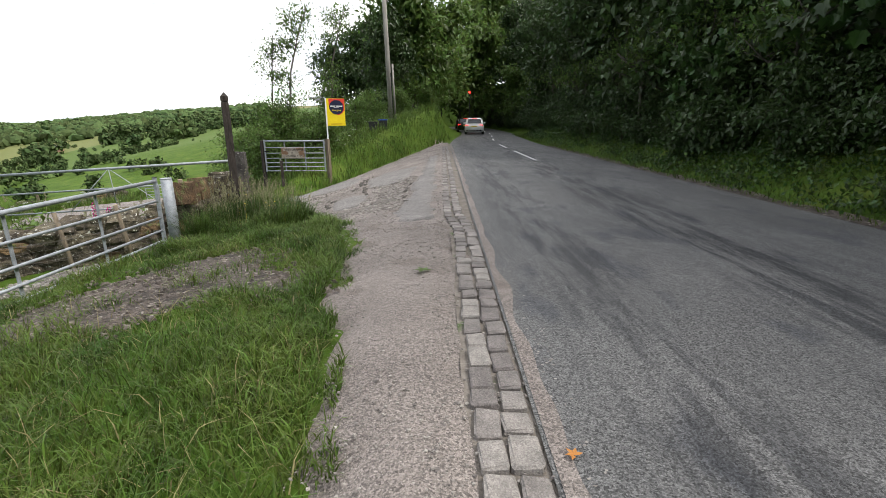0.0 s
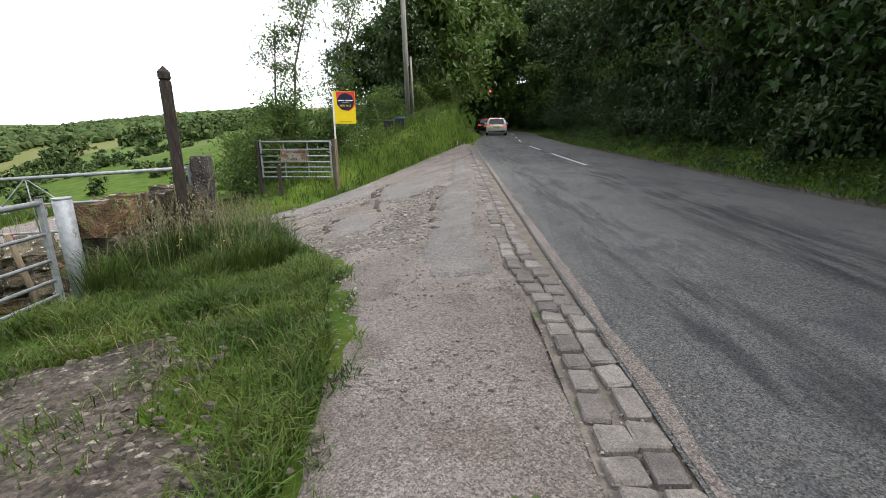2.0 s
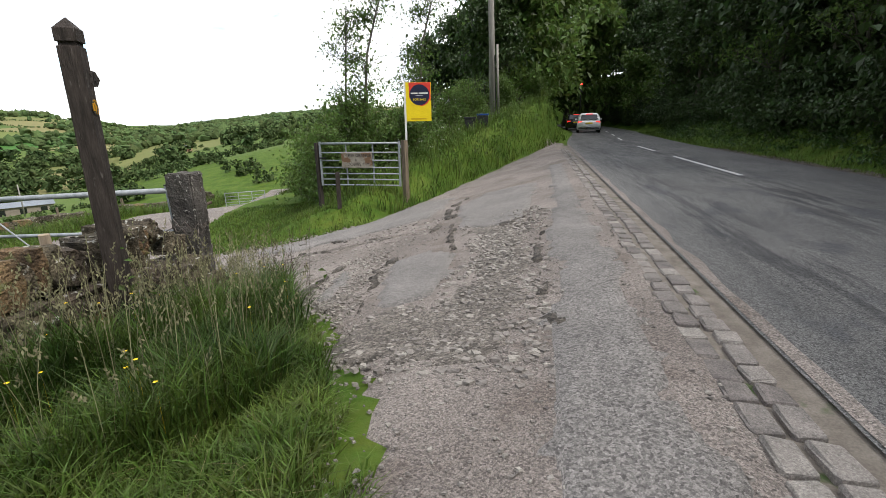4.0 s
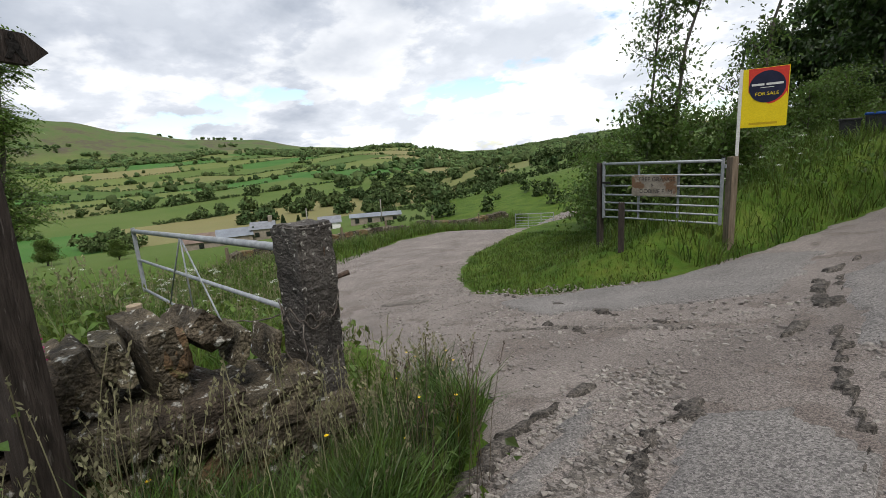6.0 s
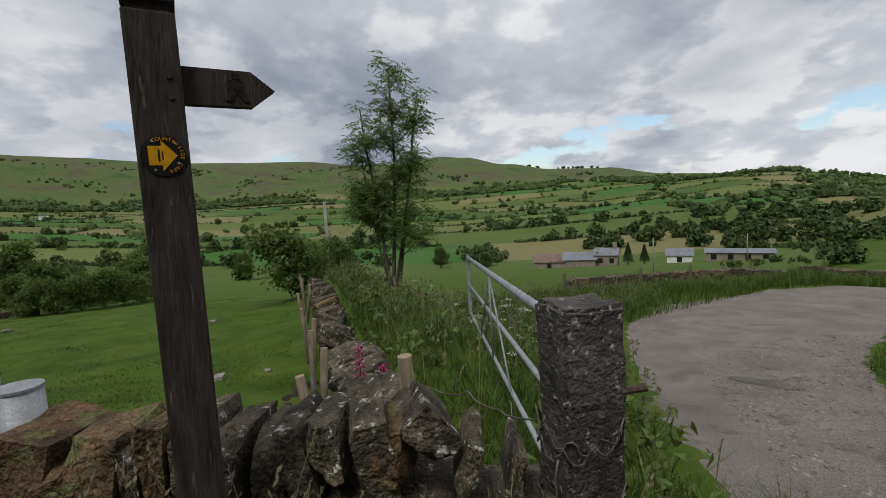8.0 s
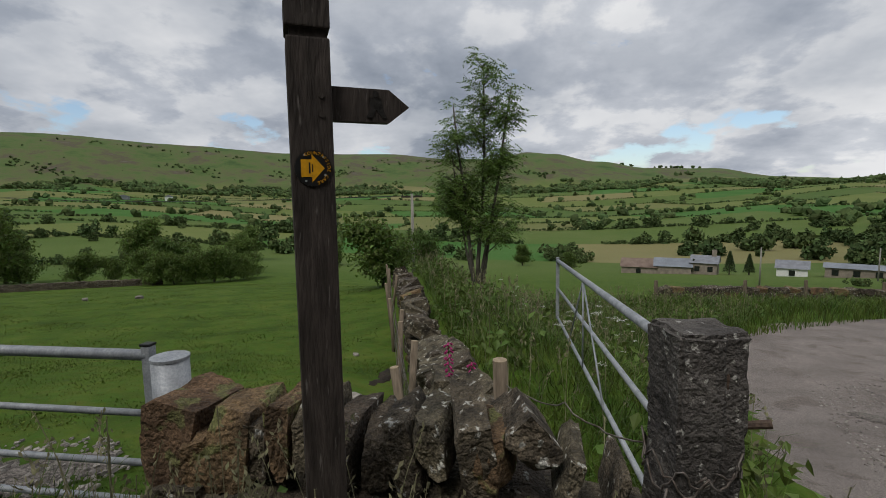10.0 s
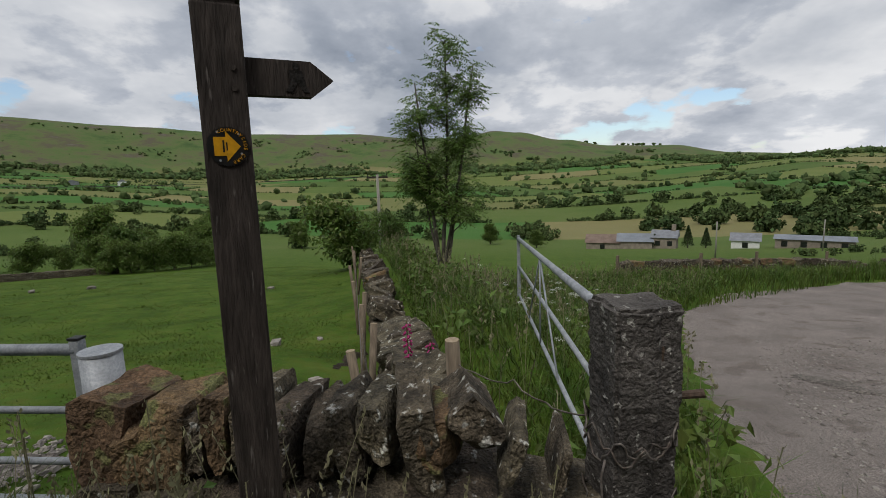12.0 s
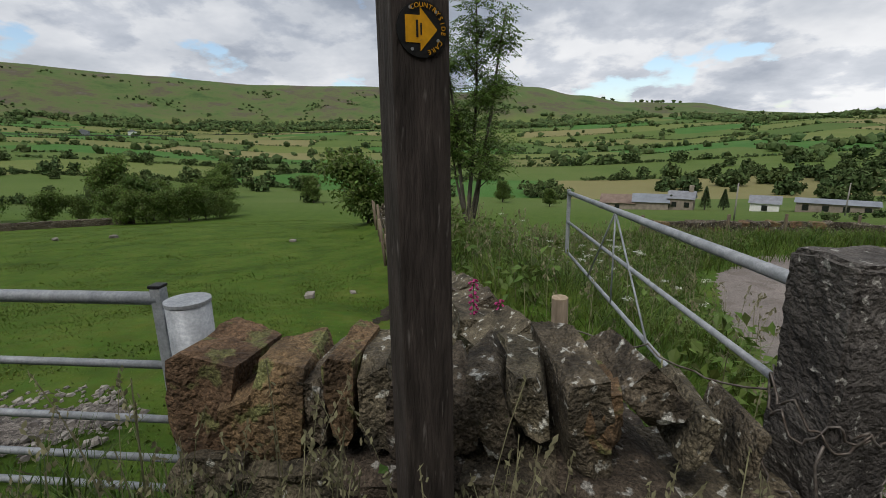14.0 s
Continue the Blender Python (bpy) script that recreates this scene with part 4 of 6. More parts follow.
# ---- distant hedges and woods ----
def clumps(name, spots, label):
    """Many uneven leafy masses, each a small cluster of broken lumps."""
    rng = random.Random(3)
    proto = bmesh.new()
    bmesh.ops.create_icosphere(proto, subdivisions=1, radius=1.0)
    pv = np.array([tuple(v.co) for v in proto.verts])
    pf = np.array([[v.index for v in f.verts] for f in proto.faces])
    proto.free()
    V, Fc, n = [], [], 0
    np.random.seed(4)
    for x, y, r in spots:
        z = land_z(x, y)
        if math.hypot(x, y) < 330:
            # leafy sprays about a few uneven lobes
            m = 150 if r < 2 else 260
            lobes = np.random.normal(size=(5, 3)) * np.array([0.42, 0.42, 0.26]) * r + np.array([x, y, z + 0.62 * r])
            d = np.random.normal(size=(m, 3))
            d /= np.linalg.norm(d, axis=1, keepdims=True)
            c = lobes[np.random.randint(0, 5, m)] + d * r * (0.3 + 0.3 * np.random.rand(m, 1))
            c[:, 2] = np.maximum(c[:, 2], z + 0.05 * r)
            u = np.random.normal(size=(m, 3))
            u /= np.linalg.norm(u, axis=1, keepdims=True)
            w = np.cross(u, d + 0.5 * np.random.normal(size=(m, 3)))
            w /= np.linalg.norm(w, axis=1, keepdims=True) + 1e-6
            h = r * (0.10 + 0.12 * np.random.rand(m, 1))
            V.append(np.stack([c - u * h * 1.3, c + w * h * 0.8, c + u * h * 1.3, c - w * h * 0.8], axis=1).reshape(-1, 3))
            k = n + 4 * np.arange(m)[:, None]
            Fc.append(np.concatenate([k + np.array([0, 1, 2]), k + np.array([0, 2, 3])]))
            n += 4 * m
            continue
        for k in range(2 if r < 2 else 3):
            f = rng.uniform(0.45, 0.85)
            j = pv * (r * f * (1 + 0.28 * np.random.normal(size=(len(pv), 1)))) * np.array([1, 1, rng.uniform(0.75, 1.1)])
            V.append(j + np.array([x + rng.uniform(-0.6, 0.6) * r, y + rng.uniform(-0.6, 0.6) * r, z + r * rng.uniform(0.35, 0.95)]))
            Fc.append(pf + n)
            n += len(pv)
    ob = mesh_object(name, np.concatenate(V).tolist(), np.concatenate(Fc).tolist(), FAR_LEAF)
    return tagged(ob, label, "woodland", kind="stuff")


def hedge_lines():
    rng = random.Random(9)
    spots, woods = [], []
    a, p = Vector(FIELD_A), Vector(FIELD_P)

    def plant(s, w, keep, d_least):
        q = a * s + p * w
        d = q.length
        if d_least < d < 1010 and keep and q.x < -0.45 * q.y:
            spots.append((q.x, q.y, rng.uniform(0.8, 1.5) if rng.random() < 0.9 else rng.uniform(2.2, 4.6)))
        return d

    for row in range(1, 14):
        s = -620.0
        while s < 1050:
            w = row * FIELD_H - SWING_P[0] * math.sin(s / SWING_P[1]) + rng.uniform(-1.2, 1.2)
            d = plant(s, w, noise.noise(Vector((s / 90, row * 3.3, 0))) > -0.16, 105)
            s += rng.uniform(0.9, 1.6) * (1 + d / 500)
        shift = 0.0 if row % 2 else FIELD_W / 2
        for col in range(-5, 9):
            edge = col * FIELD_W - shift
            w = row * FIELD_H
            while w < (row + 1) * FIELD_H:
                wv = w - SWING_P[0] * math.sin(edge / SWING_P[1])
                d = plant(edge - SWING_A[0] * math.sin(wv / SWING_A[1]) + rng.uniform(-1, 1), wv, noise.noise(Vector((w / 60, edge, 4))) > -0.08, 115)
                w += rng.uniform(0.9, 1.6) * (1 + d / 500)

    def spread(n, b0, b1, r0, r1, wave, least, lo, hi, where):
        for _ in range(n):
            b, r = radians(rng.uniform(b0, b1)), rng.uniform(r0, r1)
            x, y = -r * math.sin(b), r * math.cos(b)
            if noise.noise(Vector((x / wave, y / wave, 5.0))) + 0.35 * noise.noise(Vector((x / wave * 4, y / wave * 4, 2.0))) > least:
                where.append((x, y, rng.uniform(lo, hi)))

    # single trees and thickets in the fields, woods along the foot of the scarp, scrub up its face, trees on the crest
    spread(700, 60, 140, 130, 900, 60, 0.22, 1.5, 4.0, spots)
    spread(2600, 50, 98, 900, 1090, 130, 0.0, 3.0, 6.0, woods)
    spread(1500, 100, 150, 930, 1030, 120, -0.1, 3.0, 6.0, woods)
    spread(2600, 95, 150, 1000, 1330, 70, 0.28, 1.5, 3.4, woods)
    spread(900, 50, 95, 1050, 1250, 90, 0.25, 2.0, 4.5, woods)
    spread(60, 69, 77, 1440, 1480, 30, 0.1, 3.0, 6.0, woods)
    # wooded hillside beyond the track
    for _ in range(900):
        s, w = rng.uniform(40, 280), rng.uniform(-120, 15)
        q = Vector((-0.68, 0.73)) * s + Vector((-0.73, -0.68)) * w
        if noise.noise(Vector((q.x / 26, q.y / 26, 2.0))) > 0.08 and q.x < -0.52 * q.y and q.length > 45:
            spots.append((q.x, q.y, rng.uniform(0.35, 1.1)))
    for _ in range(3600):
        s, w = rng.uniform(170, 1100), rng.uniform(-300, 90)
        q = Vector((-0.68, 0.73)) * s + Vector((-0.73, -0.68)) * w
        if noise.noise(Vector((q.x / 70, q.y / 70, 8.0))) + 0.0022 * max(-w, -90) > -0.12 and q.x < -0.36 * q.y:
            woods.append((q.x, q.y, rng.uniform(2.0, 4.6)))
    return spots, woods


HEDGES, WOODS = hedge_lines()
clumps("hedgerows", HEDGES, "dark green field hedgerows and hedge trees across the valley")
clumps("far_woods", WOODS, "distant broadleaf woods and scrub on the valley sides")


# ---- dry stone walls ----
random.seed(31)
ROCKS, RUSTY = [], []
for i in range(9):
    tmp = part("stone", rock(random.Random(100 + i), (1, 1, 1), 0.09 + 0.018 * (i % 3)), STONE, smooth=False)
    ROCKS.append(tmp.data)
    bpy.data.objects.remove(tmp)
for me in ROCKS[:4]:
    c = me.copy()
    c.materials.clear()
    c.materials.append(RUST_STONE)
    RUSTY.append(c)


def stone(parent, m, size, rusty=False):
    ob = new("stone", random.choice(RUSTY if rusty else ROCKS))
    ob.parent = parent
    ob.matrix_basis = m @ Matrix.Diagonal((*size, 1))
    return ob


near_wall = base("dry_stone_wall", Matrix(), "dry stone gritstone wall topped with upright coping stones", "wall")
# upright coping stones: y and z of the top, y and z of the foot, width, rusty or not
for ty, tz, fy, fz, w, rusty in ((7.035, 0.53, 6.95, 0.10, 0.2, 1), (7.13, 0.44, 7.11, 0.14, 0.12, 1), (7.265, 0.525, 7.225, 0.15, 0.145, 1), (7.375, 0.50, 7.36, 0.2, 0.09, 0), (7.445, 0.555, 7.425, 0.2, 0.085, 1),
                                 (7.54, 0.54, 7.53, 0.18, 0.105, 0), (7.65, 0.5, 7.64, 0.18, 0.115, 0), (7.765, 0.46, 7.75, 0.19, 0.095, 0), (7.845, 0.515, 7.905, 0.17, 0.095, 0), (7.965, 0.525, 7.985, 0.24, 0.105, 0),
                                 (8.08, 0.555, 8.125, 0.13, 0.115, 0), (8.17, 0.49, 8.2, 0.22, 0.10, 1), (8.21, 0.545, 8.36, 0.27, 0.12, 0), (8.36, 0.38, 8.5, 0.22, 0.15, 0), (8.52, 0.30, 8.66, 0.16, 0.16, 0)):
    ty, tz, fy = 7.85 + 1.06 * (ty - 7.85), tz - 0.11, 7.85 + 1.03 * (fy - 7.85)
    tilt = math.degrees(math.atan2(fy - ty, tz - fz))
    stone(near_wall, pose(-3.93 + random.uniform(-0.02, 0.02), (ty + fy) / 2, (tz + fz) / 2, tilt, random.uniform(-7, 7), random.uniform(-10, 10)), (random.uniform(0.30, 0.36), w, (tz - fz) * 1.02), bool(rusty))
for c in range(6):
    y = 6.84 + random.uniform(0, 0.1)
    while y < 8.7:
        l = random.uniform(0.2, 0.42)
        stone(near_wall, pose(-3.93 + random.uniform(-0.03, 0.03), y + l / 2, 0.05 - 0.135 * c - 0.16 * sstep(7.9, 8.7, y), random.uniform(-4, 4), random.uniform(-4, 4), random.uniform(-6, 6)),
              (0.46, l * 1.06, 0.165), random.random() < 0.25)
        y += l

far_wall = base("dry_stone_wall", Matrix(), "tumbled dry stone wall running down beside the pasture", "wall")


def wall_line(u):
    return -4.35 - 18.5 * u, 8.3 - 5.0 * u


for c in range(5):
    u = random.uniform(0, 0.01)
    while u < 1:
        x, y = wall_line(u)
        l = random.uniform(0.22, 0.4) * (1 + 0.8 * u)
        z = land_z(x, y - 0.3) + 0.04 + 0.145 * c + 0.12 * sstep(0.2, 0.0, u) + random.uniform(-0.03, 0.03)
        if c < 4 or random.random() < 0.75:
            tilt = 35 if c == 4 else 8
            stone(far_wall, pose(x, y + random.uniform(-0.06, 0.06), z, random.uniform(-tilt, tilt), random.uniform(-8, 8) - 8, 15 + random.uniform(-14, 14)),
                  (l * 1.1, random.uniform(0.36, 0.5), random.uniform(0.16, 0.24)), random.random() < 0.15)
        u += l / 19.0

field_wall = base("dry_stone_wall", Matrix(), "low dry stone wall at the bottom of the sheep pasture", "wall")
for c in range(3):
    u = 0.0
    while u < 1:
        x, y = -40.5 - 16.0 * u, -51.5 + 15.5 * u
        l = random.uniform(0.45, 0.8)
        stone(field_wall, pose(x, y, land_z(x, y) + 0.14 + 0.26 * c, random.uniform(-8, 8), random.uniform(-8, 8), 136 + random.uniform(-12, 12)), (l * 1.1, 0.5, 0.3))
        u += l / 22.3

# ---- stakes and wire ----
WIRE = material("rusty fence wire", (0.10, 0.075, 0.06), (0.26, 0.24, 0.22), 30, 0.6, 0.1, 90, metal=0.6)


def stake(x, y, top, r, lean, label):
    z0 = land_z(x, y) - 0.25
    s = base("fence_stake", pose(x, y, z0, lean[0], lean[1], random.uniform(0, 90)), label, "post", "stakes along the wall")
    h = top - z0
    part("shaft", tube([(0, 0, 0), (0.01, 0, h * 0.5), (0, 0.008, h - 0.004)], [r * 1.05, r, r * 0.95], 9), STAKE, s, smooth=True)
    part("sawn_end", tube([(0, 0.008, h - 0.004), (0, 0.008, h)], r * 0.95, 9), CUT, s)


stake(-4.73, 8.23, 0.345, 0.042, (2, 0), "round fence stake with a pale sawn top beside the wall")
for i, (u, dy, top) in enumerate(((0.055, -0.42, 0.42), (0.10, -0.48, 0.40), (0.17, -0.5, 0.28), (0.25, -0.5, 0.12), (0.33, -0.5, -0.15), (0.42, -0.5, -0.4), (0.52, -0.5, -0.75), (0.6, -0.5, -0.95), (0.68, -0.5, -1.2), (0.78, -0.5, -1.5), (0.88, -0.5, -1.8))):
    x, y = wall_line(u)
    stake(x, y + dy, land_z(x, y + dy) + 1.02, 0.035, (random.uniform(-7, 7), random.uniform(-9, 9)), "grey split fence stake leaning beside the wall")


def wire_run(name, pts, r, label, wobble=0.0):
    w = base(name, Matrix(), label, "wire")
    fine = []
    for a, c in zip(pts, pts[1:]):
        for k in range(8):
            p = Vector(a).lerp(Vector(c), k / 8)
            fine.append(p + Vector((random.uniform(-1, 1), random.uniform(-1, 1), random.uniform(-1, 1))) * wobble + Vector((0, 0, -0.06 * math.sin(math.pi * k / 8))))
    fine.append(Vector(pts[-1]))
    part("strand", tube(fine, r, 5), WIRE, w, smooth=True)
    return w


for dz in (0.92, 0.62, 0.32):
    pts = []
    for u in (0.055, 0.17, 0.33, 0.52, 0.68, 0.88):
        x, y = wall_line(u)
        pts.append((x, y - 0.5, land_z(x, y - 0.5) + dz))
    wire_run("fence_wire", pts, 0.0035, "thin rusty fence wire strung between stakes")
wire_run("barbed_wire", [(-4.73, 8.19, 0.24), (-4.35, 8.5, 0.27), (-3.98, 8.8, 0.3), (-3.72, 8.85, 0.33)], 0.004, "rusty barbed wire tied to the concrete gatepost", 0.012)
for z, s in ((0.32, 0.0), (0.1, 0.4), (0.36, 0.9)):
    pts = [(-3.88 + 0.155 * math.cos(t + s), 8.86 + 0.155 * math.sin(t + s), z + 0.03 * math.sin(2 * t + s)) for t in [2 * math.pi * k / 9 for k in range(10)]]
    wire_run("binding_wire", pts, 0.004, "loose wire wound round the gatepost", 0.006)
wire_run("binding_wire", [(-3.7, 8.72, 0.3), (-3.66, 8.7, 0.05), (-3.72, 8.72, -0.2), (-3.68, 8.85, -0.1)], 0.004, "loose wire hanging from the gatepost", 0.01)
# sheep netting along the first stakes
net = base("sheep_netting", Matrix(), "rusty wire sheep netting along the old wall", "wire")
for dz in (0.12, 0.22, 0.32, 0.44, 0.58, 0.74):
    line = []
    for k in range(13):
        x, y = wall_line(0.03 + 0.32 * k / 12)
        line.append((x, y - 0.46 + random.uniform(-0.02, 0.02), land_z(x, y - 0.46) + dz + random.uniform(-0.015, 0.015)))
    part("line_wire", tube(line, 0.0022, 4), WIRE, net)
for k in range(40):
    x, y = wall_line(0.03 + 0.32 * k / 39)
    z = land_z(x, y - 0.46)
    part("stay_wire", tube([(x, y - 0.46, z + 0.1), (x + random.uniform(-0.02, 0.02), y - 0.46, z + 0.45), (x, y - 0.46, z + 0.76)], 0.002, 4), WIRE, net)

# ---- setts beside the road ----
edge = base("sett_kerb", Matrix(), "double row of worn stone setts along the road edge", "kerb", kind="structure")
SETTS = []
for i in range(6):
    bm = box((1, 1, 1))
    bmesh.ops.bevel(bm, geom=bm.edges[:], offset=0.09, segments=1, affect="EDGES")
    rr = random.Random(i)
    for v in bm.verts:
        v.co += Vector((rr.uniform(-0.05, 0.05), rr.uniform(-0.04, 0.04), rr.uniform(-0.05, 0.05)))
    tmp = part("sett", bm, SETT)
    SETTS.append(tmp.data)
    bpy.data.objects.remove(tmp)
for col, x0 in enumerate((0.185, 0.322)):
    y = -1.6 + 0.1 * col
    while y < 24:
        l = random.uniform(0.15, 0.23)
        x = x0 - (0.13 - 0.02 * col) * sstep(5.0, 6.6, y)
        ob = new("sett", random.choice(SETTS))
        ob.parent = edge
        sink = 0.012 * sstep(6, 9, y)
        ob.matrix_basis = pose(x + random.uniform(-0.012, 0.012), y + l / 2, road_z(y) - 0.035 - sink + random.uniform(-0.006, 0.006), random.uniform(-2, 2), random.uniform(-3, 3), random.uniform(-3, 3)) @ Matrix.Diagonal((random.uniform(0.108, 0.13), l - 0.018, 0.1, 1))
        y += l
JOINT = material("sandy joint soil", (0.13, 0.11, 0.09), (0.25, 0.22, 0.19), 8, 0.95, 0.7, 90, spots=(0.06, 0.09, 0.03), spot_scale=3, spot_at=0.62, height=0.01)
strip("kerb_bed", lambda y: 0.09 - 0.1 * sstep(5.0, 6.6, y), lambda y: 0.62, [-14 + 0.5 * i for i in range(82)], -0.018, JOINT, "gritty soil bed between the setts", "kerb", cols=3)
strip("verge_soil", lambda y: 5.15, lambda y: 5.55 + 0.25 * noise.noise(Vector((3, y * 0.9, 0))) + 0.1 * noise.noise(Vector((3, y * 4, 0))), [-14 + 0.2 * i for i in range(190)], 0.005, MUD, "bare brown soil and leaf litter at the road edge", "soil", cols=2)
strip("road_edge", lambda y: 0.42, lambda y: 0.5 + 0.06 * noise.noise(Vector((0, y * 1.7, 0))), [-14 + 0.1 * i for i in range(410)], 0.004, TRACK, "pale gritty crumbled road edge", "road", cols=1)

# ---- patches and stones on the track ----
for poly, lab in (([(-2.54, 10.26), (-2.35, 9.4), (-2.22, 8.75), (-1.6, 8.85), (-1.5, 9.6), (-1.62, 10.3), (-2.05, 10.8)], "cracked slab of old grey tarmac left on the track"),
                  ([(-1.98, 11.8), (-1.5, 11.35), (-0.9, 11.5), (-0.8, 13), (-0.75, 15.2), (-1.9, 15.0), (-2.3, 13.9)], "cracked slab of old grey tarmac left on the track"),
                  ([(-0.74, 5.9), (-0.1, 5.9), (-0.12, 18), (-0.6, 18), (-0.62, 12), (-0.8, 10.5), (-0.66, 9.2), (-0.78, 8)], "smoother tarmac strip beside the setts"),
                  ([(-3.2, 10.4), (-3.0, 9.2), (-2.72, 9.0), (-2.75, 9.8), (-2.95, 10.5)], "narrow slab of old grey tarmac left on the track"),
                  ([(-6.5, 13.2), (-5.0, 12.4), (-3.9, 12.6), (-2.6, 13.2), (-2.5, 15.5), (-3.3, 15.8), (-4.2, 14.2), (-5.6, 13.6)], "cracked slab of old grey tarmac left on the track")):
    sheet("tarmac_patch", poly, 0.09, 0.052, PATCH, lab, "tarmac", rag=0.10, edge=0.07)
for cx, cy, a, c in ((-3.45, 12.0, 0.75, 0.16), (-4.6, 11.9, 0.6, 0.14), (-9.0, 13.4, 0.8, 0.3)):
    sheet("pothole", [(cx + a * math.cos(t), cy + c * math.sin(t) + 0.3 * a * math.cos(t) * 0.4) for t in [k * math.pi / 5 for k in range(10)]], 0.09, 0.05, GRITBED, "gritty pothole in the broken track", "pothole", rag=0.12, edge=0.08)


def crack(line, width, label):
    """A narrow ragged seam of dark grit along a bent line."""
    width *= 1.25
    left = [(x - width / 2, y) for x, y in line]
    right = [(x + width / 2, y + 0.03) for x, y in line[::-1]]
    sheet("crack", left + right, 0.05, 0.058, SEAM, label, "crack", rag=0.13, edge=0.04)


SEAM = material("dark crumbled seam", (0.04, 0.035, 0.03), (0.15, 0.132, 0.115), 9, 0.95, 0.9, 60, height=0.02, speck=0.6, speck_scale=70)
sheet("gravel_bed", [(-2.3, 7.6), (-0.9, 7.5), (-0.75, 9.0), (-0.82, 10.6), (-1.0, 11.9), (-1.9, 11.7), (-1.5, 10.4), (-1.55, 9.0), (-2.2, 8.5)], 0.1, 0.036, GRITBED, "worn hollow of brown stony grit in the track", "gravel", rag=0.3, edge=0.1)
sheet("gravel_bed", [(-3.0, 8.9), (-2.4, 8.6), (-2.45, 9.6), (-2.7, 11.0), (-3.1, 11.2), (-2.75, 10.2)], 0.1, 0.036, GRITBED, "worn hollow of brown stony grit in the track", "gravel", rag=0.2, edge=0.1)
crack([(-2.25, 8.6), (-2.38, 9.3), (-2.56, 10.1), (-2.5, 10.6)], 0.13, "dark crumbled seam beside a tarmac slab")
crack([(-0.62, 7.4), (-0.7, 8.6), (-0.78, 9.6), (-0.7, 10.7), (-0.86, 11.5)], 0.1, "dark crumbled seam in the track")
crack([(-2.35, 11.6), (-2.2, 12.6), (-2.4, 13.8), (-2.2, 14.8)], 0.1, "dark crumbled seam beside a tarmac slab")
crack([(-3.1, 8.95), (-3.3, 9.8), (-3.2, 10.6)], 0.14, "dark gritty seam along the track edge")
crack([(-1.56, 8.9), (-1.66, 9.8), (-1.77, 10.6), (-1.92, 11.1), (-2.03, 12.0), (-2.25, 13.9)], 0.07, "dark crack between a tarmac slab and the gravel")
crack([(-1.75, 11.3), (-1.44, 11.2), (-1.06, 11.6), (-0.86, 11.7)], 0.09, "dark crack across the track")
crack([(-4.7, 12.1), (-3.9, 11.75), (-3.3, 12.1), (-2.6, 12.2)], 0.1, "dark crack along a broken tarmac edge")
crack([(-7.3, 14.0), (-5.3, 13.1), (-4.1, 12.5), (-3.3, 12.15)], 0.08, "dark crack along a broken tarmac edge")


def gravel(name, spots, mat, label):
    np.random.seed(7)
    spots = np.array(spots)
    n = len(spots)
    o = np.array([(sx, sy, sz) for sz in (-1, 1) for sx, sy in ((-1, -1), (1, -1), (1, 1), (-1, 1))]) * 0.72
    f = np.array([(0, 3, 2, 1), (4, 5, 6, 7), (0, 1, 5, 4), (1, 2, 6, 5), (2, 3, 7, 6), (3, 0, 4, 7)])
    v = o[None] * (0.75 + 0.5 * np.random.rand(n, 8, 1)) * np.where(o[None, :, 2:] > 0, 0.72, 1.0) + 0.16 * np.random.normal(size=(n, 8, 3))
    a = np.random.rand(n) * 6.28
    x = v[:, :, 0] * np.cos(a)[:, None] - v[:, :, 1] * np.sin(a)[:, None]
    y = v[:, :, 0] * np.sin(a)[:, None] + v[:, :, 1] * np.cos(a)[:, None]
    v = np.stack([x * 1.1, y * 0.85, v[:, :, 2] * 0.6], 2) * spots[:, 3][:, None, None] + spots[:, None, :3]
    faces = (f[None] + (np.arange(n) * 8)[:, None, None]).reshape(-1, 4)
    return tagged(mesh_object(name, v.reshape(-1, 3).tolist(), faces.tolist(), mat), label, "gravel", kind="stuff")


def scatter(poly, n, rng, dens=None):
    x0, x1 = min(p[0] for p in poly), max(p[0] for p in poly)
    y0, y1 = min(p[1] for p in poly), max(p[1] for p in poly)
    got = []
    for _ in range(n * 30):
        if len(got) >= n:
            break
        x, y = rng.uniform(x0, x1), rng.uniform(y0, y1)
        if inside(poly, x, y) and (dens is None or rng.random() < dens(x, y)):
            got.append((x, y))
    return got


rng = random.Random(77)
pts = []
for x, y in scatter([(-2.6, 7.4), (-0.5, 7.2), (-0.3, 11), (-0.8, 12.4), (-2.0, 12.2), (-1.5, 10.2), (-1.7, 8.9), (-2.5, 8.3)], 1900, rng, lambda x, y: max(0.04, 0.45 + 1.1 * noise.noise(Vector((x * 1.2, y * 1.2, 4))) - 0.5 * abs(x + 1.2) + 0.2)):
    s = rng.choice((0.012, 0.016, 0.02, 0.028, 0.036))
    pts.append((x, y, land_z(x, y) + 0.034, s))
for x, y in scatter([(-3.1, 8.9), (-2.3, 8.4), (-2.4, 10.2), (-2.7, 10.9), (-3.3, 11)], 900, rng):
    pts.append((x, y, land_z(x, y) + 0.035, rng.choice((0.008, 0.012, 0.018, 0.026))))
for x, y in scatter([(-1.0, 4.5), (0.0, 4.0), (0.0, 12), (-3, 12), (-3.2, 9.2)], 3500, rng):
    pts.append((x, y, land_z(x, y) + 0.035, rng.choice((0.005, 0.007, 0.01, 0.014))))
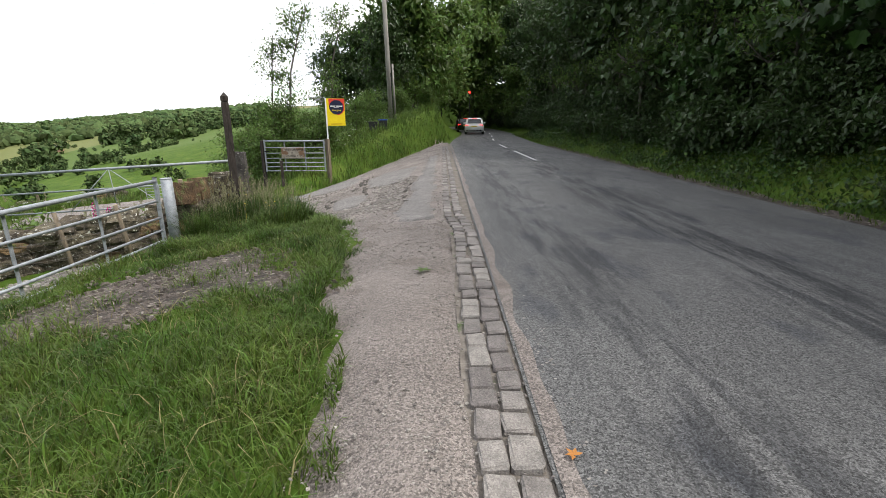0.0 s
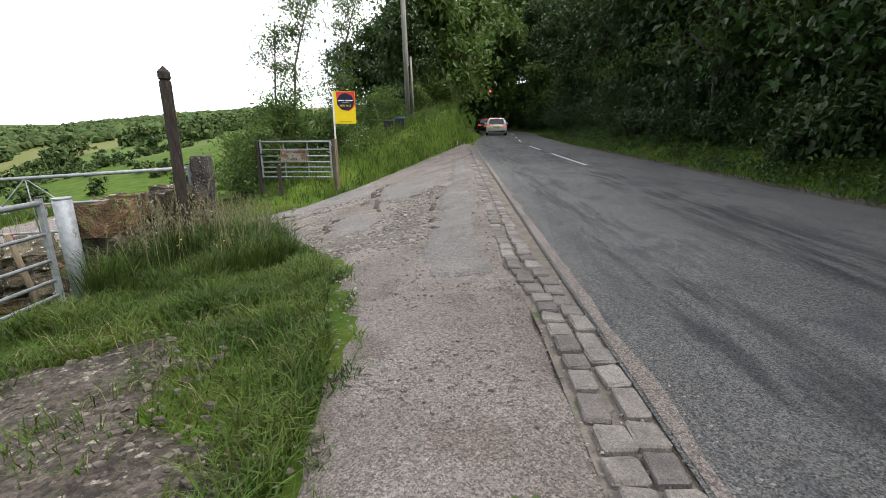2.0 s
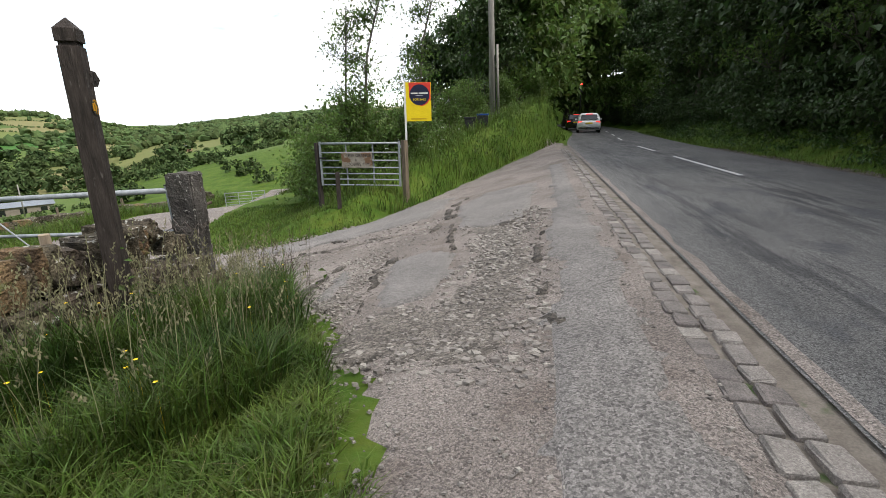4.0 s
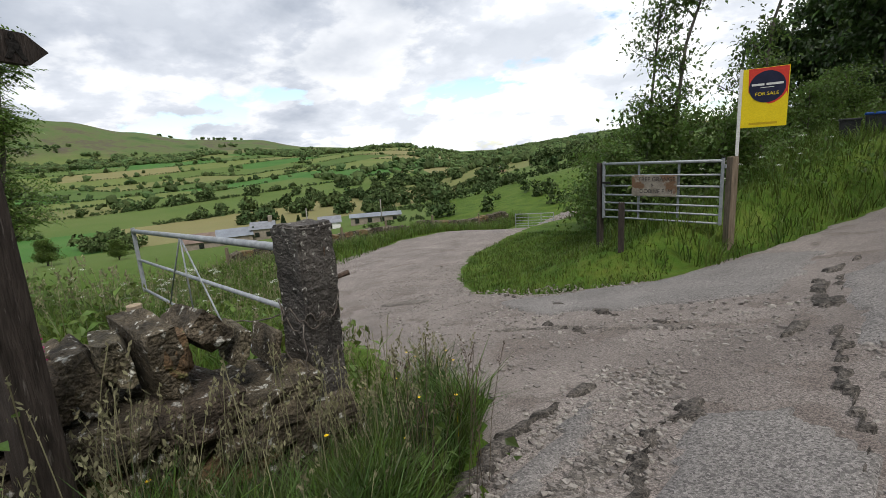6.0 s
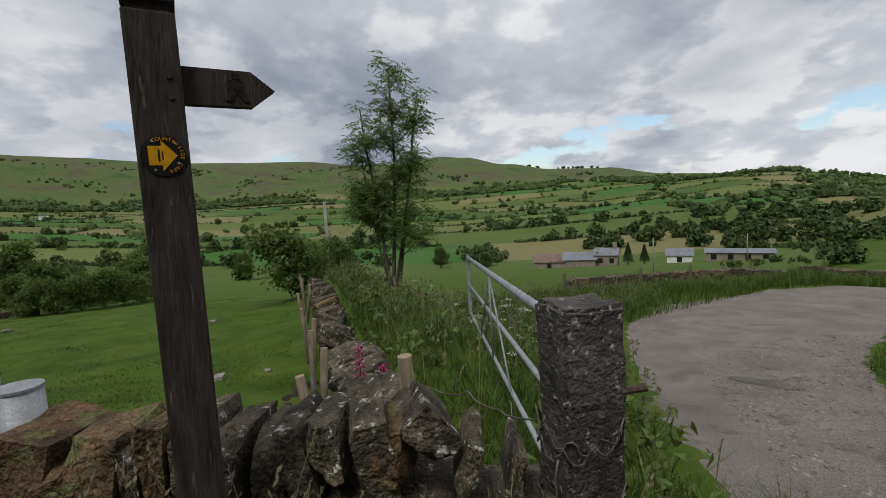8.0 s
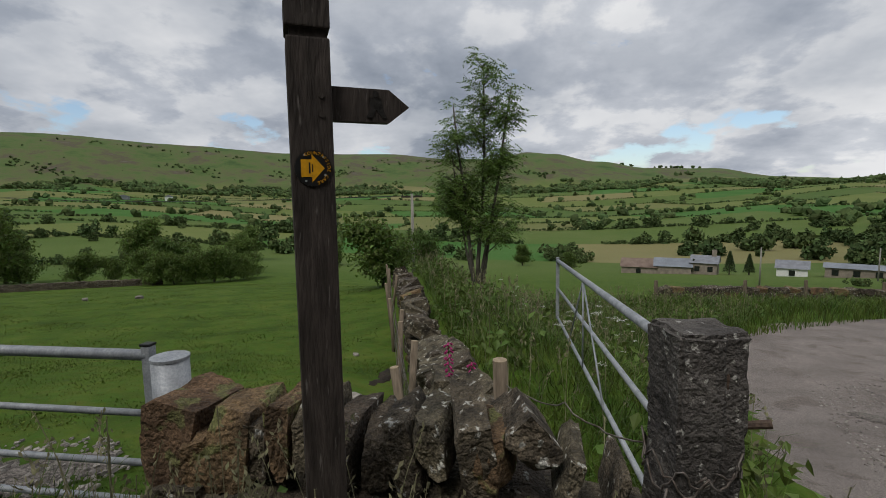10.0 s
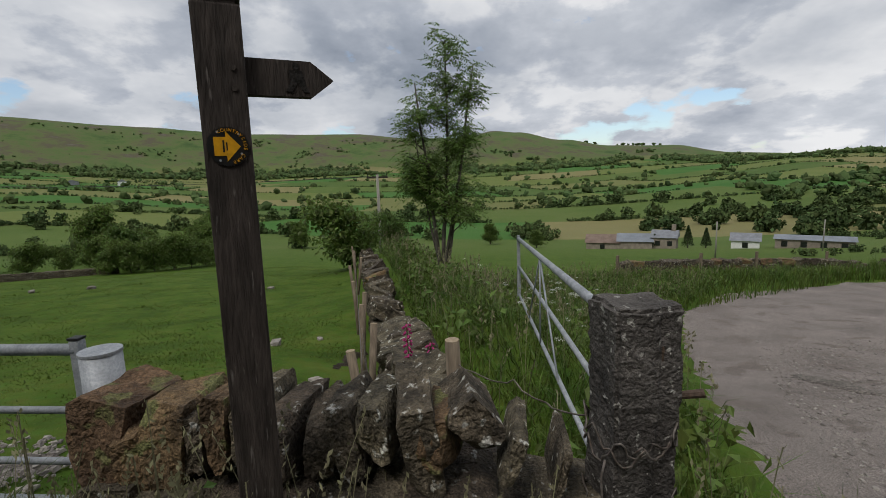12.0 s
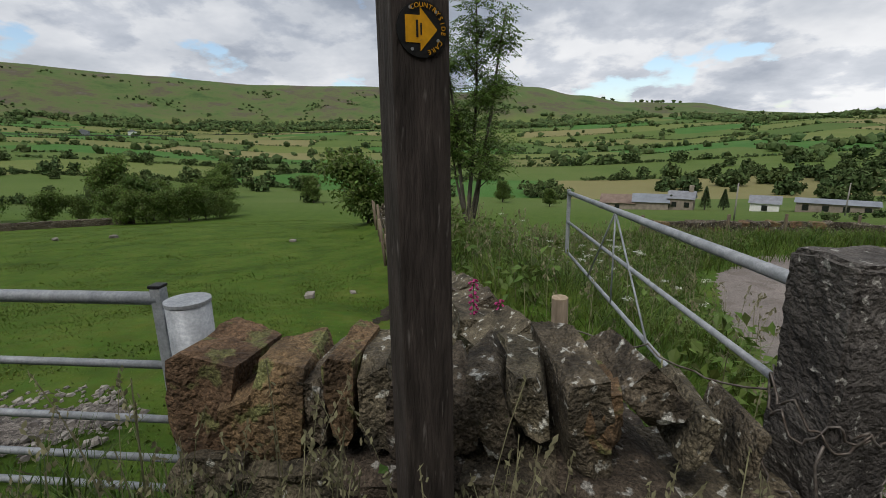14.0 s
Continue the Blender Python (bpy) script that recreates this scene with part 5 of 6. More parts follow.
for x, y in scatter([(-0.55, 0.6), (0.62, 0.6), (0.66, 6), (-0.9, 5.5)], 4200, rng):
    pts.append((x, y, (land_z(x, y) + 0.034) if x < 0.03 else road_z(y) - 0.002, rng.choice((0.003, 0.004, 0.006, 0.009))))
for x, y in scatter([(-12, 14), (-3, 9.8), (-2, 13), (-4.5, 14.2), (-8, 14.2), (-12, 18)], 3000, rng):
    pts.append((x, y, land_z(x, y) + 0.035, rng.choice((0.01, 0.015, 0.02, 0.03))))
gravel("loose_stones", pts, GRIT, "loose pale limestone chippings scattered on the track")

MUDSTONE = material("muddy stone", (0.09, 0.075, 0.062), (0.22, 0.19, 0.16), 20, 0.9, 0.4, 120, island=0.4)
pts = []
for x, y in scatter(MUD_EDGE, 900, rng):
    pts.append((x, y, land_z(x, y) + 0.04, rng.choice((0.008, 0.01, 0.014, 0.02, 0.03))))
gravel("muddy_stones", pts, MUDSTONE, "muddy stones pressed into the gateway mud")

for x, y, s in ((-9.52, 4.99, 0.08), (-7.65, 6.33, 0.07), (-10.05, 5.55, 0.05), (-7.2, 5.97, 0.035), (-17, 1.5, 0.08), (-17.9, -5.6, 0.12), (-17.2, -7.2, 0.1)):
    f = base("field_stone", pose(x, y, land_z(x, y) + s * 0.25, 0, 0, random.uniform(0, 90)), "pale limestone rock lying in the pasture", "rock")
    part("rock", rock(random.Random(int(s * 999)), (s * 2.2, s * 1.6, s * 1.1), 0.15), GRIT, f, smooth=True)

GATEWAY = [(-4.3, 4.3), (-5.1, 4.5), (-5.3, 5.2), (-5.0, 5.7), (-4.4, 5.8), (-4.25, 5.1)]
sheet("mud", GATEWAY, 0.12, 0.02, GRITBED, "stony trampled ground inside the field gate", "mud", rag=0.25)
pts = [(x, y, land_z(x, y) + 0.03, rng.choice((0.01, 0.014, 0.02, 0.03))) for x, y in scatter(GATEWAY, 320, rng)]
gravel("gateway_stones", pts, GRIT, "pale stones trodden into the ground inside the gate")
sheet("mud", [(-9.4, 6.3), (-8.9, 6.2), (-8.3, 6.25), (-8.2, 6.5), (-8.8, 6.6), (-9.3, 6.55)], 0.08, 0.03, SOIL, "bare dark soil scrape in the pasture beside the wall", "soil", rag=0.15, edge=0.08)

# ---- grass ----
def turf(name, poly, n, lo, hi, width, lean, mat, label, dens=None, seed=1, kind="stuff"):
    rng = random.Random(seed)
    np.random.seed(seed)
    xy = scatter(poly, n, rng, dens)
    roots = np.array([(x, y, land_z(x, y) - 0.01) for x, y in xy])
    patch = np.array([0.78 + 0.75 * noise.noise(Vector((x * 1.5, y * 1.5, seed))) + 0.35 * noise.noise(Vector((x * 5, y * 5, seed))) for x, y in xy])
    h = (lo + (hi - lo) * np.random.rand(len(xy)) ** 1.5) * np.clip(patch, 0.35, 1.4)
    return tagged(blades(name, roots, h, width, lean, mat), label, "grass", kind=kind)




def verge_density(x, y):
    on_mud = inside(MUD_EDGE, x, y)
    on_mud = on_mud and edge_distance(MUD_EDGE, x, y) > 0.22
    return 0.2 if on_mud and noise.noise(Vector((x * 2.1, y * 2.1, 3))) > 0.05 else 0.02 if on_mud else 0.55 + 0.5 * noise.noise(Vector((x * 1.3, y * 1.3, 0)))


VERGE = [(-4.4, -1.5), (-0.46, -1.5), (-0.48, 1.0), (-0.6, 1.6), (-0.72, 2.3), (-0.74, 2.85), (-1.0, 3.1), (-1.0, 3.6), (-1.02, 4.2), (-1.08, 4.8), (-1.4, 6.0), (-1.62, 6.9), (-1.95, 7.5), (-2.6, 8.0), (-3.4, 7.6), (-3.9, 6.6), (-4.4, 3)]
turf("verge_grass", VERGE, 84000, 0.04, 0.24, 0.0036, 0.95, BLADE, "lush short green grass on the verge", verge_density, 3)
STRAW = material("dry grass blade", (0.22, 0.19, 0.085), (0.36, 0.31, 0.16), 4, 0.8, 0, 20, island=0.3, leaf=0.3)
turf("verge_grass", [(-1.3, 3.0), (-0.72, 2.7), (-0.98, 3.2), (-1.0, 4.3), (-1.1, 4.9), (-1.45, 6.1), (-1.7, 7.0), (-2.05, 7.55), (-2.35, 8.1), (-2.7, 8.6), (-2.9, 8.6), (-2.2, 7.4), (-1.7, 6.0), (-1.35, 4.8)], 7000, 0.05, 0.17, 0.004, 1.0, BLADE, "short green grass along the ragged path edge", None, 29)
turf("edge_tufts", [(-0.6, -1.5), (-0.34, -1.5), (-0.36, 1.1), (-0.5, 1.7), (-0.62, 2.6), (-0.75, 3.2), (-0.9, 4.9), (-1.25, 6.2), (-1.5, 7.0), (-1.9, 7.5), (-1.5, 6.2), (-1.2, 4.9), (-1.15, 3.3), (-0.85, 2.6)], 5200, 0.03, 0.14, 0.0036, 1.1, BLADE, "ragged grass tufts creeping over the edge of the path", lambda x, y: max(0.0, 2.2 * noise.noise(Vector((x * 3.1, y * 2.3, 8))) - 0.15), 23)
turf("dry_grass", VERGE, 4200, 0.06, 0.24, 0.0026, 1.3, STRAW, "dry straw coloured blades among the verge grass", verge_density, 4)
TALL = [(-3.72, 6.3), (-2.95, 6.3), (-2.4, 6.7), (-2.15, 7.2), (-2.25, 7.7), (-2.48, 8.15), (-2.78, 8.6), (-3.25, 9.3), (-3.6, 9.85), (-4.6, 10.25), (-4.2, 9.2), (-3.72, 9.05)]
turf("verge_grass", [(-3.7, 5.5), (-2.0, 5.6), (-1.5, 6.2), (-1.72, 6.9), (-1.98, 7.5), (-2.3, 8.1), (-2.62, 8.6), (-2.5, 8.0), (-2.5, 6.6), (-3.4, 6.4)], 17000, 0.08, 0.27, 0.0042, 0.8, BLADE, "lush half-grown grass at the corner of the verge", None, 19)
turf("long_grass", TALL, 26000, 0.2, 0.56, 0.0038, 0.6, SHADED_BLADE, "long lush grass growing against the wall", None, 5)
BEHIND = [(-4.3, 8.75), (-4.3, 9.9), (-6.6, 10.4), (-11, 11.9), (-15, 13.3), (-20, 17.5), (-24, 16), (-22, 4.2), (-12, 6.8)]
turf("long_grass", BEHIND, 46000, 0.2, 0.55, 0.006, 1.0, BLADE, "tall uncut grass between the wall and the track", None, 7)
turf("pasture_grass", [(-4.5, 7.6), (-10, 6), (-22, 2.4), (-42, -8), (-40, -34), (-12, -12), (-5, -2)], 60000, 0.02, 0.06, 0.010, 1.0, TURF_BLADE, "close grazed tufted grass across the pasture", lambda x, y: min(1.0, 12 / math.hypot(x, y - 4)) * (0.5 + 0.8 * noise.noise(Vector((x * 0.5, y * 0.5, 1)))), 21)
turf("pasture_grass", [(-4.2, -1), (-4.2, 6.6), (-4.6, 7.8), (-11, 6.0), (-10, -4)], 34000, 0.02, 0.055, 0.005, 0.8, TURF_BLADE, "close grazed pasture grass inside the gate", None, 9)
turf("long_grass", [(-3.72, 6.9), (-3.25, 6.8), (-2.8, 8.6), (-3.72, 9.05)], 11000, 0.2, 0.62, 0.004, 0.5, SHADED_BLADE, "long lush grass growing against the wall", None, 6)
turf("bank_grass", [(-4.2, 14.3), (-5.8, 13.7), (-7.6, 14.1), (-10, 16), (-12.2, 18.8), (-14, 23), (-8, 23), (-6.6, 16.8), (-4.4, 15.2)], 22000, 0.05, 0.2, 0.008, 0.6, BLADE, "short green grass on the track corner", None, 12)
turf("bank_grass", [(0.6, 31), (-2.2, 20.8), (-3.2, 16.9), (-3.7, 15.0), (-6.4, 16.4), (-8, 22), (-16, 30), (-3, 33)], 28000, 0.18, 0.6, 0.008, 0.5, BLADE, "long rough grass on the roadside bank", None, 11)
turf("verge_grass", [(5.2, -3), (5.25, 26), (6.1, 42), (8.5, 42), (7.4, 20), (7.4, -3)], 20000, 0.05, 0.26, 0.006, 0.8, BLADE, "rough grass and weeds under the roadside trees", None, 13)
turf("long_grass", [(-15, 13.6), (-20.5, 22), (-19.5, 28), (-26, 34), (-34, 26), (-24, 12)], 16000, 0.3, 0.7, 0.012, 0.5, BLADE, "tall uncut grass beyond the track", None, 15)


turf("bank_grass", [(-20.6, 14), (-21.2, 22), (-20.3, 28), (-22.5, 36), (-24.6, 36), (-25.0, 25), (-23.6, 14)], 16000, 0.3, 0.85, 0.012, 0.6, BLADE, "tall flowering grass bank beyond the track", None, 17)


def seed_stems(name, poly, n, lo, hi, seed, label, r=0.0016, head=0.05, mat=SEED):
    rng = random.Random(seed)
    bm_v, bm_f = [], []
    for x, y in scatter(poly, n, rng):
        z, h, a, l = land_z(x, y), rng.uniform(lo, hi), rng.uniform(0, 6.28), rng.uniform(0.05, 0.3)
        d, s = Vector((math.cos(a), math.sin(a), 0)), Vector((-math.sin(a), math.cos(a), 0))
        p = [Vector((x, y, z)) + Vector((0, 0, h * k * (1 - 0.12 * l * k))) + d * (l * h * k * k) for k in (0, 0.5, 0.85, 1.0)]
        i = len(bm_v)
        w = (r, r, r, r)
        for q, ww in zip(p, w):
            bm_v += [q - s * ww, q + s * ww]
        bm_f += [(i + 2 * k, i + 2 * k + 1, i + 2 * k + 3, i + 2 * k + 2) for k in range(3)]
        for k in range(9):
            c = p[2].lerp(p[3], k / 8) + Vector((rng.uniform(-1, 1), rng.uniform(-1, 1), rng.uniform(-0.6, 0.6))) * head * 0.22 * (1.2 - k / 9)
            u = Vector((rng.uniform(-1, 1), rng.uniform(-1, 1), 1)).normalized() * head * 0.14
            t = u.cross(s + d * 0.3).normalized() * head * 0.06
            i = len(bm_v)
            bm_v += [c - u, c + t, c + u, c - t]
            bm_f.append((i, i + 1, i + 2, i + 3))
    return tagged(mesh_object(name, [tuple(v) for v in bm_v], bm_f, mat), label, "grass", kind="stuff")


seed_stems("seeding_grass", TALL, 300, 0.4, 0.75, 2, "pale seeding grass heads above the long grass", head=0.09)
seed_stems("seeding_grass", BEHIND, 1100, 0.5, 0.95, 4, "pale seeding grass heads above the long grass", 0.003, 0.16)
seed_stems("seeding_grass", [(-3.7, 6.8), (-3.35, 6.8), (-3.2, 9.2), (-3.7, 9.2)], 190, 0.45, 0.95, 6, "pale seeding grass heads in front of the wall", 0.0018, 0.09)
DARK_SEED = material("dark plantain head", (0.06, 0.045, 0.03), (0.13, 0.10, 0.07), 8, 0.9, 0, 40)
seed_stems("dark_seed_heads", [(-3.5, 9.1), (-3.0, 8.75), (-2.7, 8.9), (-3.2, 9.6)], 34, 0.45, 0.85, 12, "dark seed heads on thin stalks beside the gatepost", 0.0016, 0.06, DARK_SEED)

verge_wall = base("dry_stone_wall", Matrix(), "low dry stone wall beyond the track verge", "wall")
for c in range(3):
    y = 15.0 + random.uniform(0, 0.2)
    while y < 35:
        l = random.uniform(0.35, 0.6)
        x = -24.2 - 1.3 * math.sin((y - 15) / 20 * math.pi)
        stone(verge_wall, pose(x + random.uniform(-0.05, 0.05), y, land_z(x, y) + 0.12 + 0.24 * c, random.uniform(-10, 10), random.uniform(-10, 10), 90 + random.uniform(-14, 14)), (l * 1.05, 0.42, 0.28), random.random() < 0.1)
        y += l


def verge_weeds():
    """Low leafy weeds, nettles and bramble tips in uneven clumps along the foot of the trees."""
    rng = np.random.RandomState(31)
    spots = []
    for i in range(520):
        y = -3 + 40 * rng.rand() ** 1.3
        x = 5.55 + 1.5 * rng.rand() ** 0.7 + road_bend(y)
        h = (0.12 + 0.34 * rng.rand()) * (0.55 + 0.45 * (x - road_bend(y) - 5.4) / 1.5)
        z = land_z(x, y)
        m = 34
        d = rng.normal(size=(m, 3)) * np.array([0.16, 0.16, 0.0])
        spots.append(np.array([x, y, z]) + d + np.stack([np.zeros(m), np.zeros(m), 0.03 + h * rng.rand(m) ** 0.7], axis=1))
    c = np.concatenate(spots)
    np.random.seed(31)
    return tagged(leaf_mesh("verge_weeds", c, 0.05 + 0.06 * rng.rand(len(c)), PLAIN, SYCAMORE), "low leafy green weeds along the shaded road verge", "weeds", kind="stuff")


verge_weeds()


def meadow_weeds():
    """Docks, nettles and other broad leaves in loose clumps through the uncut grass by the wall."""
    rng = random.Random(14)
    np.random.seed(14)
    clumps_at = []
    for x, y in scatter(BEHIND, 260, rng, lambda x, y: 0.35 + noise.noise(Vector((x * 0.6, y * 0.6, 2)))):
        n, h = 30, rng.uniform(0.25, 0.75)
        c = np.random.normal(size=(n, 3)) * np.array([0.2, 0.2, 0.0])
        c[:, 2] = h * np.random.rand(n) ** 0.7
        clumps_at.append(c + np.array([x, y, land_z(x, y)]))
    c = np.concatenate(clumps_at)
    return tagged(leaf_mesh("meadow_weeds", c, 0.07 + 0.09 * np.random.rand(len(c)), PLAIN, FIELD_LEAF), "broad-leaved docks and nettles among the uncut grass", "weeds", kind="stuff")


meadow_weeds()

# ---- signs, gate furniture and the for-sale board ----
SIGN_WOOD = material("flaking painted board", (0.20, 0.17, 0.14), (0.42, 0.38, 0.32), 6, 0.85, 0.6, 60, spots=(0.17, 0.10, 0.06), spot_scale=5, spot_at=0.55)
INK = material("faded black lettering", (0.03, 0.027, 0.025), (0.07, 0.06, 0.055), 20, 0.8, 0, 60)
TO_Y = Matrix(((-1, 0, 0, 0), (0, 0, 1, 0), (0, 1, 0, 0), (0, 0, 0, 1)))
name_board = part("name_board", box((0.79, 0.02, 0.37), Matrix.Translation((1.08, 0.035, 0.67)), 0.006), SIGN_WOOD, g2, "weathered brown and white painted wooden house sign")
for text, z, dx in (("TREE GRANGE", 0.78, -0.05), ("&", 0.68, 0.02), ("DOBINE F  M", 0.57, -0.04)):
    lettering("lettering", text, 0.1 if text != "&" else 0.08, INK, name_board, Matrix.Translation((1.08 + dx, 0.0465, z)) @ TO_Y)
part("latch", box((0.16, 0.03, 0.04), Matrix.Translation((1.98, 0.03, 0.72)), 0.006), BLACK_PLASTIC, g2, "black latch")


def square_post(name, x, y, top, w, mat, label, rz=0.0):
    z0 = land_z(x, y) - 0.3
    p = base(name, pose(x, y, z0, 0, 0, rz), label, "post")
    bm = box((w, w, top - z0), Matrix.Translation((0, 0, (top - z0) / 2)), w * 0.08)
    part("shaft", bm, mat, p)
    part("top", box((w * 0.9, w * 0.9, 0.012), Matrix.Translation((0, 0, top - z0 + 0.004)), 0.003), mat, p)
    return p


square_post("gate_post", -3.93, 16.2, 0.76, 0.12, STAKE, "dark square wooden gate post beside the house gate", 60)
square_post("gate_post", -6.2, 16.25, 0.72, 0.10, OLD_WOOD, "dark square wooden latch post of the house gate", 60)
square_post("marker_post", -5.2, 15.1, 0.12, 0.09, OLD_WOOD, "short weathered wooden post in the grass by the gate", 20)
WHITE = material("white painted timber", (0.66, 0.66, 0.64), (0.8, 0.8, 0.78), 5, 0.6, 0.1, 60)
RED = material("printed red", (0.62, 0.045, 0.03), (0.70, 0.06, 0.04), 8, 0.5, 0, 60)
YELLOW = material("printed yellow", (0.80, 0.60, 0.01), (0.86, 0.66, 0.015), 8, 0.5, 0, 60)
NAVY = material("printed navy", (0.012, 0.014, 0.04), (0.018, 0.02, 0.055), 8, 0.5, 0, 60)
bx, by = -4.07, 16.9
bz = land_z(bx, by) - 0.2
board = base("for_sale_board", pose(bx, by, bz, 0, 0, 14), "yellow and red estate board on a white post", "sign")
T = 2.13 - bz
part("post", box((0.05, 0.05, T), Matrix.Translation((0, 0, T / 2)), 0.005), WHITE, board, "white timber post")
panel = part("panel", box((0.62, 0.014, 0.92), Matrix.Translation((0.335, -0.02, T - 0.47)), 0.003), YELLOW, board, "yellow printed panel")


def printed(name, outlines, y, mat, label=""):
    bm = bmesh.new()
    for pts in outlines:
        f = bm.faces.new([bm.verts.new((u, y, v)) for u, v in pts])
        for e in bmesh.ops.extrude_face_region(bm, geom=[f])["geom"]:
            if isinstance(e, bmesh.types.BMVert):
                e.co.y -= 0.0015
    return part(name, bm, mat, panel, label)


zt = T - 0.015
printed("red_field", [[(0.10, zt), (0.635, zt), (0.635, zt - 0.46)] + [(0.365 + 0.27 * math.cos(a), zt - 0.29 + 0.27 * math.sin(a)) for a in [radians(-20 - 8 * k) for k in range(0, 9)]] + [(0.11, zt - 0.36)]], -0.0275, RED, "red printed corner")
printed("navy_disc", [ring_points(0.36, zt - 0.29, 0.245, 40)], -0.0295, NAVY, "navy printed disc")
printed("name_bar", [[(0.15, zt - 0.235), (0.32, zt - 0.235), (0.32, zt - 0.268), (0.15, zt - 0.268)], [(0.345, zt - 0.235), (0.57, zt - 0.235), (0.57, zt - 0.268), (0.345, zt - 0.268)], [(0.27, zt - 0.295), (0.45, zt - 0.295), (0.45, zt - 0.305), (0.27, zt - 0.305)]], -0.0315, WHITE)
printed("number_bar", [[(0.14, zt - 0.84), (0.52, zt - 0.84), (0.52, zt - 0.875), (0.14, zt - 0.875)]], -0.0275, material("printed ochre", (0.55, 0.36, 0.01), (0.6, 0.4, 0.012), 8, 0.5, 0, 60))
TO_MINUS_Y = Matrix(((1, 0, 0, 0), (0, 0, -1, 0), (0, 1, 0, 0), (0, 0, 0, 1)))
lettering("lettering", "FOR SALE", 0.075, YELLOW, panel, Matrix.Translation((0.36, -0.0325, zt - 0.40)) @ TO_MINUS_Y, "yellow lettering")

# ---- poles, lights, bins ----
pz = land_z(-2.8, 26.7) - 0.3
pole = base("telegraph_pole", pose(-2.8, 26.7, pz, 0, -1.6, 0), "tall grey weathered wooden telegraph pole on the bank", "pole")
part("shaft", tube([(0, 0, 0), (0, 0, 4), (0, 0, 9.5)], [0.14, 0.125, 0.10], 14), POLE, pole, smooth=True)
part("cable_guard", box((0.04, 0.03, 2.6), Matrix.Translation((0.12, -0.06, 1.6)), 0.004), BLACK_PLASTIC, pole)
stay = base("stay_pole", pose(-2.58, 26.8, land_z(-2.58, 26.8) - 0.2, 0, -1.6, 0), "thin grey support pole beside the telegraph pole", "pole")
part("shaft", tube([(0, 0, 0), (0, 0, 3.2)], [0.06, 0.05], 10), POLE, stay, smooth=True)
BIN = material("black bin plastic", (0.02, 0.02, 0.022), (0.04, 0.04, 0.042), 12, 0.5, 0.1, 60)
BLUE = material("blue bin plastic", (0.015, 0.06, 0.24), (0.02, 0.08, 0.32), 12, 0.45, 0.1, 60)
for x, lid, lab in ((-3.42, BIN, "black plastic refuse box on the bank"), (-2.93, BLUE, "black recycling box with a blue lid on the bank")):
    y = 23.8
    bn = base("recycling_box", pose(x, y, land_z(x, y) - 0.02, 0, 0, 6), lab, "bin")
    bm = box((0.42, 0.5, 0.48), Matrix.Translation((0, 0, 0.24)), 0.02)
    for v in bm.verts:
        if v.co.z < 0.2:
            v.co.x *= 0.88
            v.co.y *= 0.88
    part("body", bm, BIN, bn)
    part("lid", box((0.46, 0.54, 0.06), Matrix.Translation((0, 0, 0.51)), 0.02), lid, bn)
LENS = glow("red signal lens", (1.0, 0.03, 0.02), 5.0)
for x, y, top in ((3.15, 56.0, 4.75), (-0.05, 56.0, 4.75)):
    z0 = road_z(y)
    tl = base("traffic_light", pose(x, y, z0 - 0.02), "temporary traffic light on a pole showing red", "traffic light", "traffic lights")
    h = top - z0
    part("pole", tube([(0, 0, 0), (0, 0, h - 0.9)], 0.05, 10), BLACK_PLASTIC, tl)
    part("foot", box((0.6, 0.6, 0.12), Matrix.Translation((0, 0, 0.06)), 0.03), BLACK_PLASTIC, tl)
    head = part("head", box((0.32, 0.2, 0.95), Matrix.Translation((0, 0, h - 0.45)), 0.03), BLACK_PLASTIC, tl)
    for k, m in enumerate((LENS, BLACK_PLASTIC, BLACK_PLASTIC)):
        bm = bmesh.new()
        bmesh.ops.create_uvsphere(bm, u_segments=14, v_segments=8, radius=0.105, matrix=Matrix.Translation((0, -0.1, h - 0.17 - 0.29 * k)) @ Matrix.Diagonal((1, 0.4, 1, 1)))
        part("lens", bm, m, head, "lit red lens" if k == 0 else "")

ez = land_z(-41, 0.24)
ep = base("electricity_pole", pose(-41, 0.24, ez - 0.3), "wooden electricity pole with a crossarm in the pasture", "pole")
eh = 1.75 - ez + 0.3
part("shaft", tube([(0, 0, 0), (0, 0, eh)], [0.16, 0.11], 10), POLE, ep, smooth=True)
part("crossarm", box((0.1, 1.8, 0.12), Matrix.Translation((0, 0, eh - 0.25)), 0.01), OLD_WOOD, ep)
for u in (-0.8, 0.0, 0.8):
    part("insulator", tube([(0, u, eh - 0.19), (0, u, eh + 0.02)], [0.05, 0.03], 8), BLACK_PLASTIC, ep)
for u in (-0.8, 0.8):
    w = base("power_line", Matrix(), "thin overhead power line crossing the pasture", "cable", "power lines")
    pts = [Vector((-41, 0.24 + u, 1.6)).lerp(Vector((-45, -62 + u, 3.4)), k / 12) + Vector((0, 0, -0.9 * math.sin(math.pi * k / 12))) for k in range(13)]
    part("strand", tube(pts, 0.016, 4), BLACK_PLASTIC, w)
for x, y, h in ((-24, 18.5, 1.1), (-25, 21.5, 1.1), (-25.5, 25, 1.1), (-25, 28.5, 1.1), (-24, 32, 1.1), (-23, 14.5, 1.1)):
    square_post("fence_post", x, y, land_z(x, y) + h, 0.11, STAKE, "weathered fence post above the long grass beyond the track", random.uniform(0, 90))
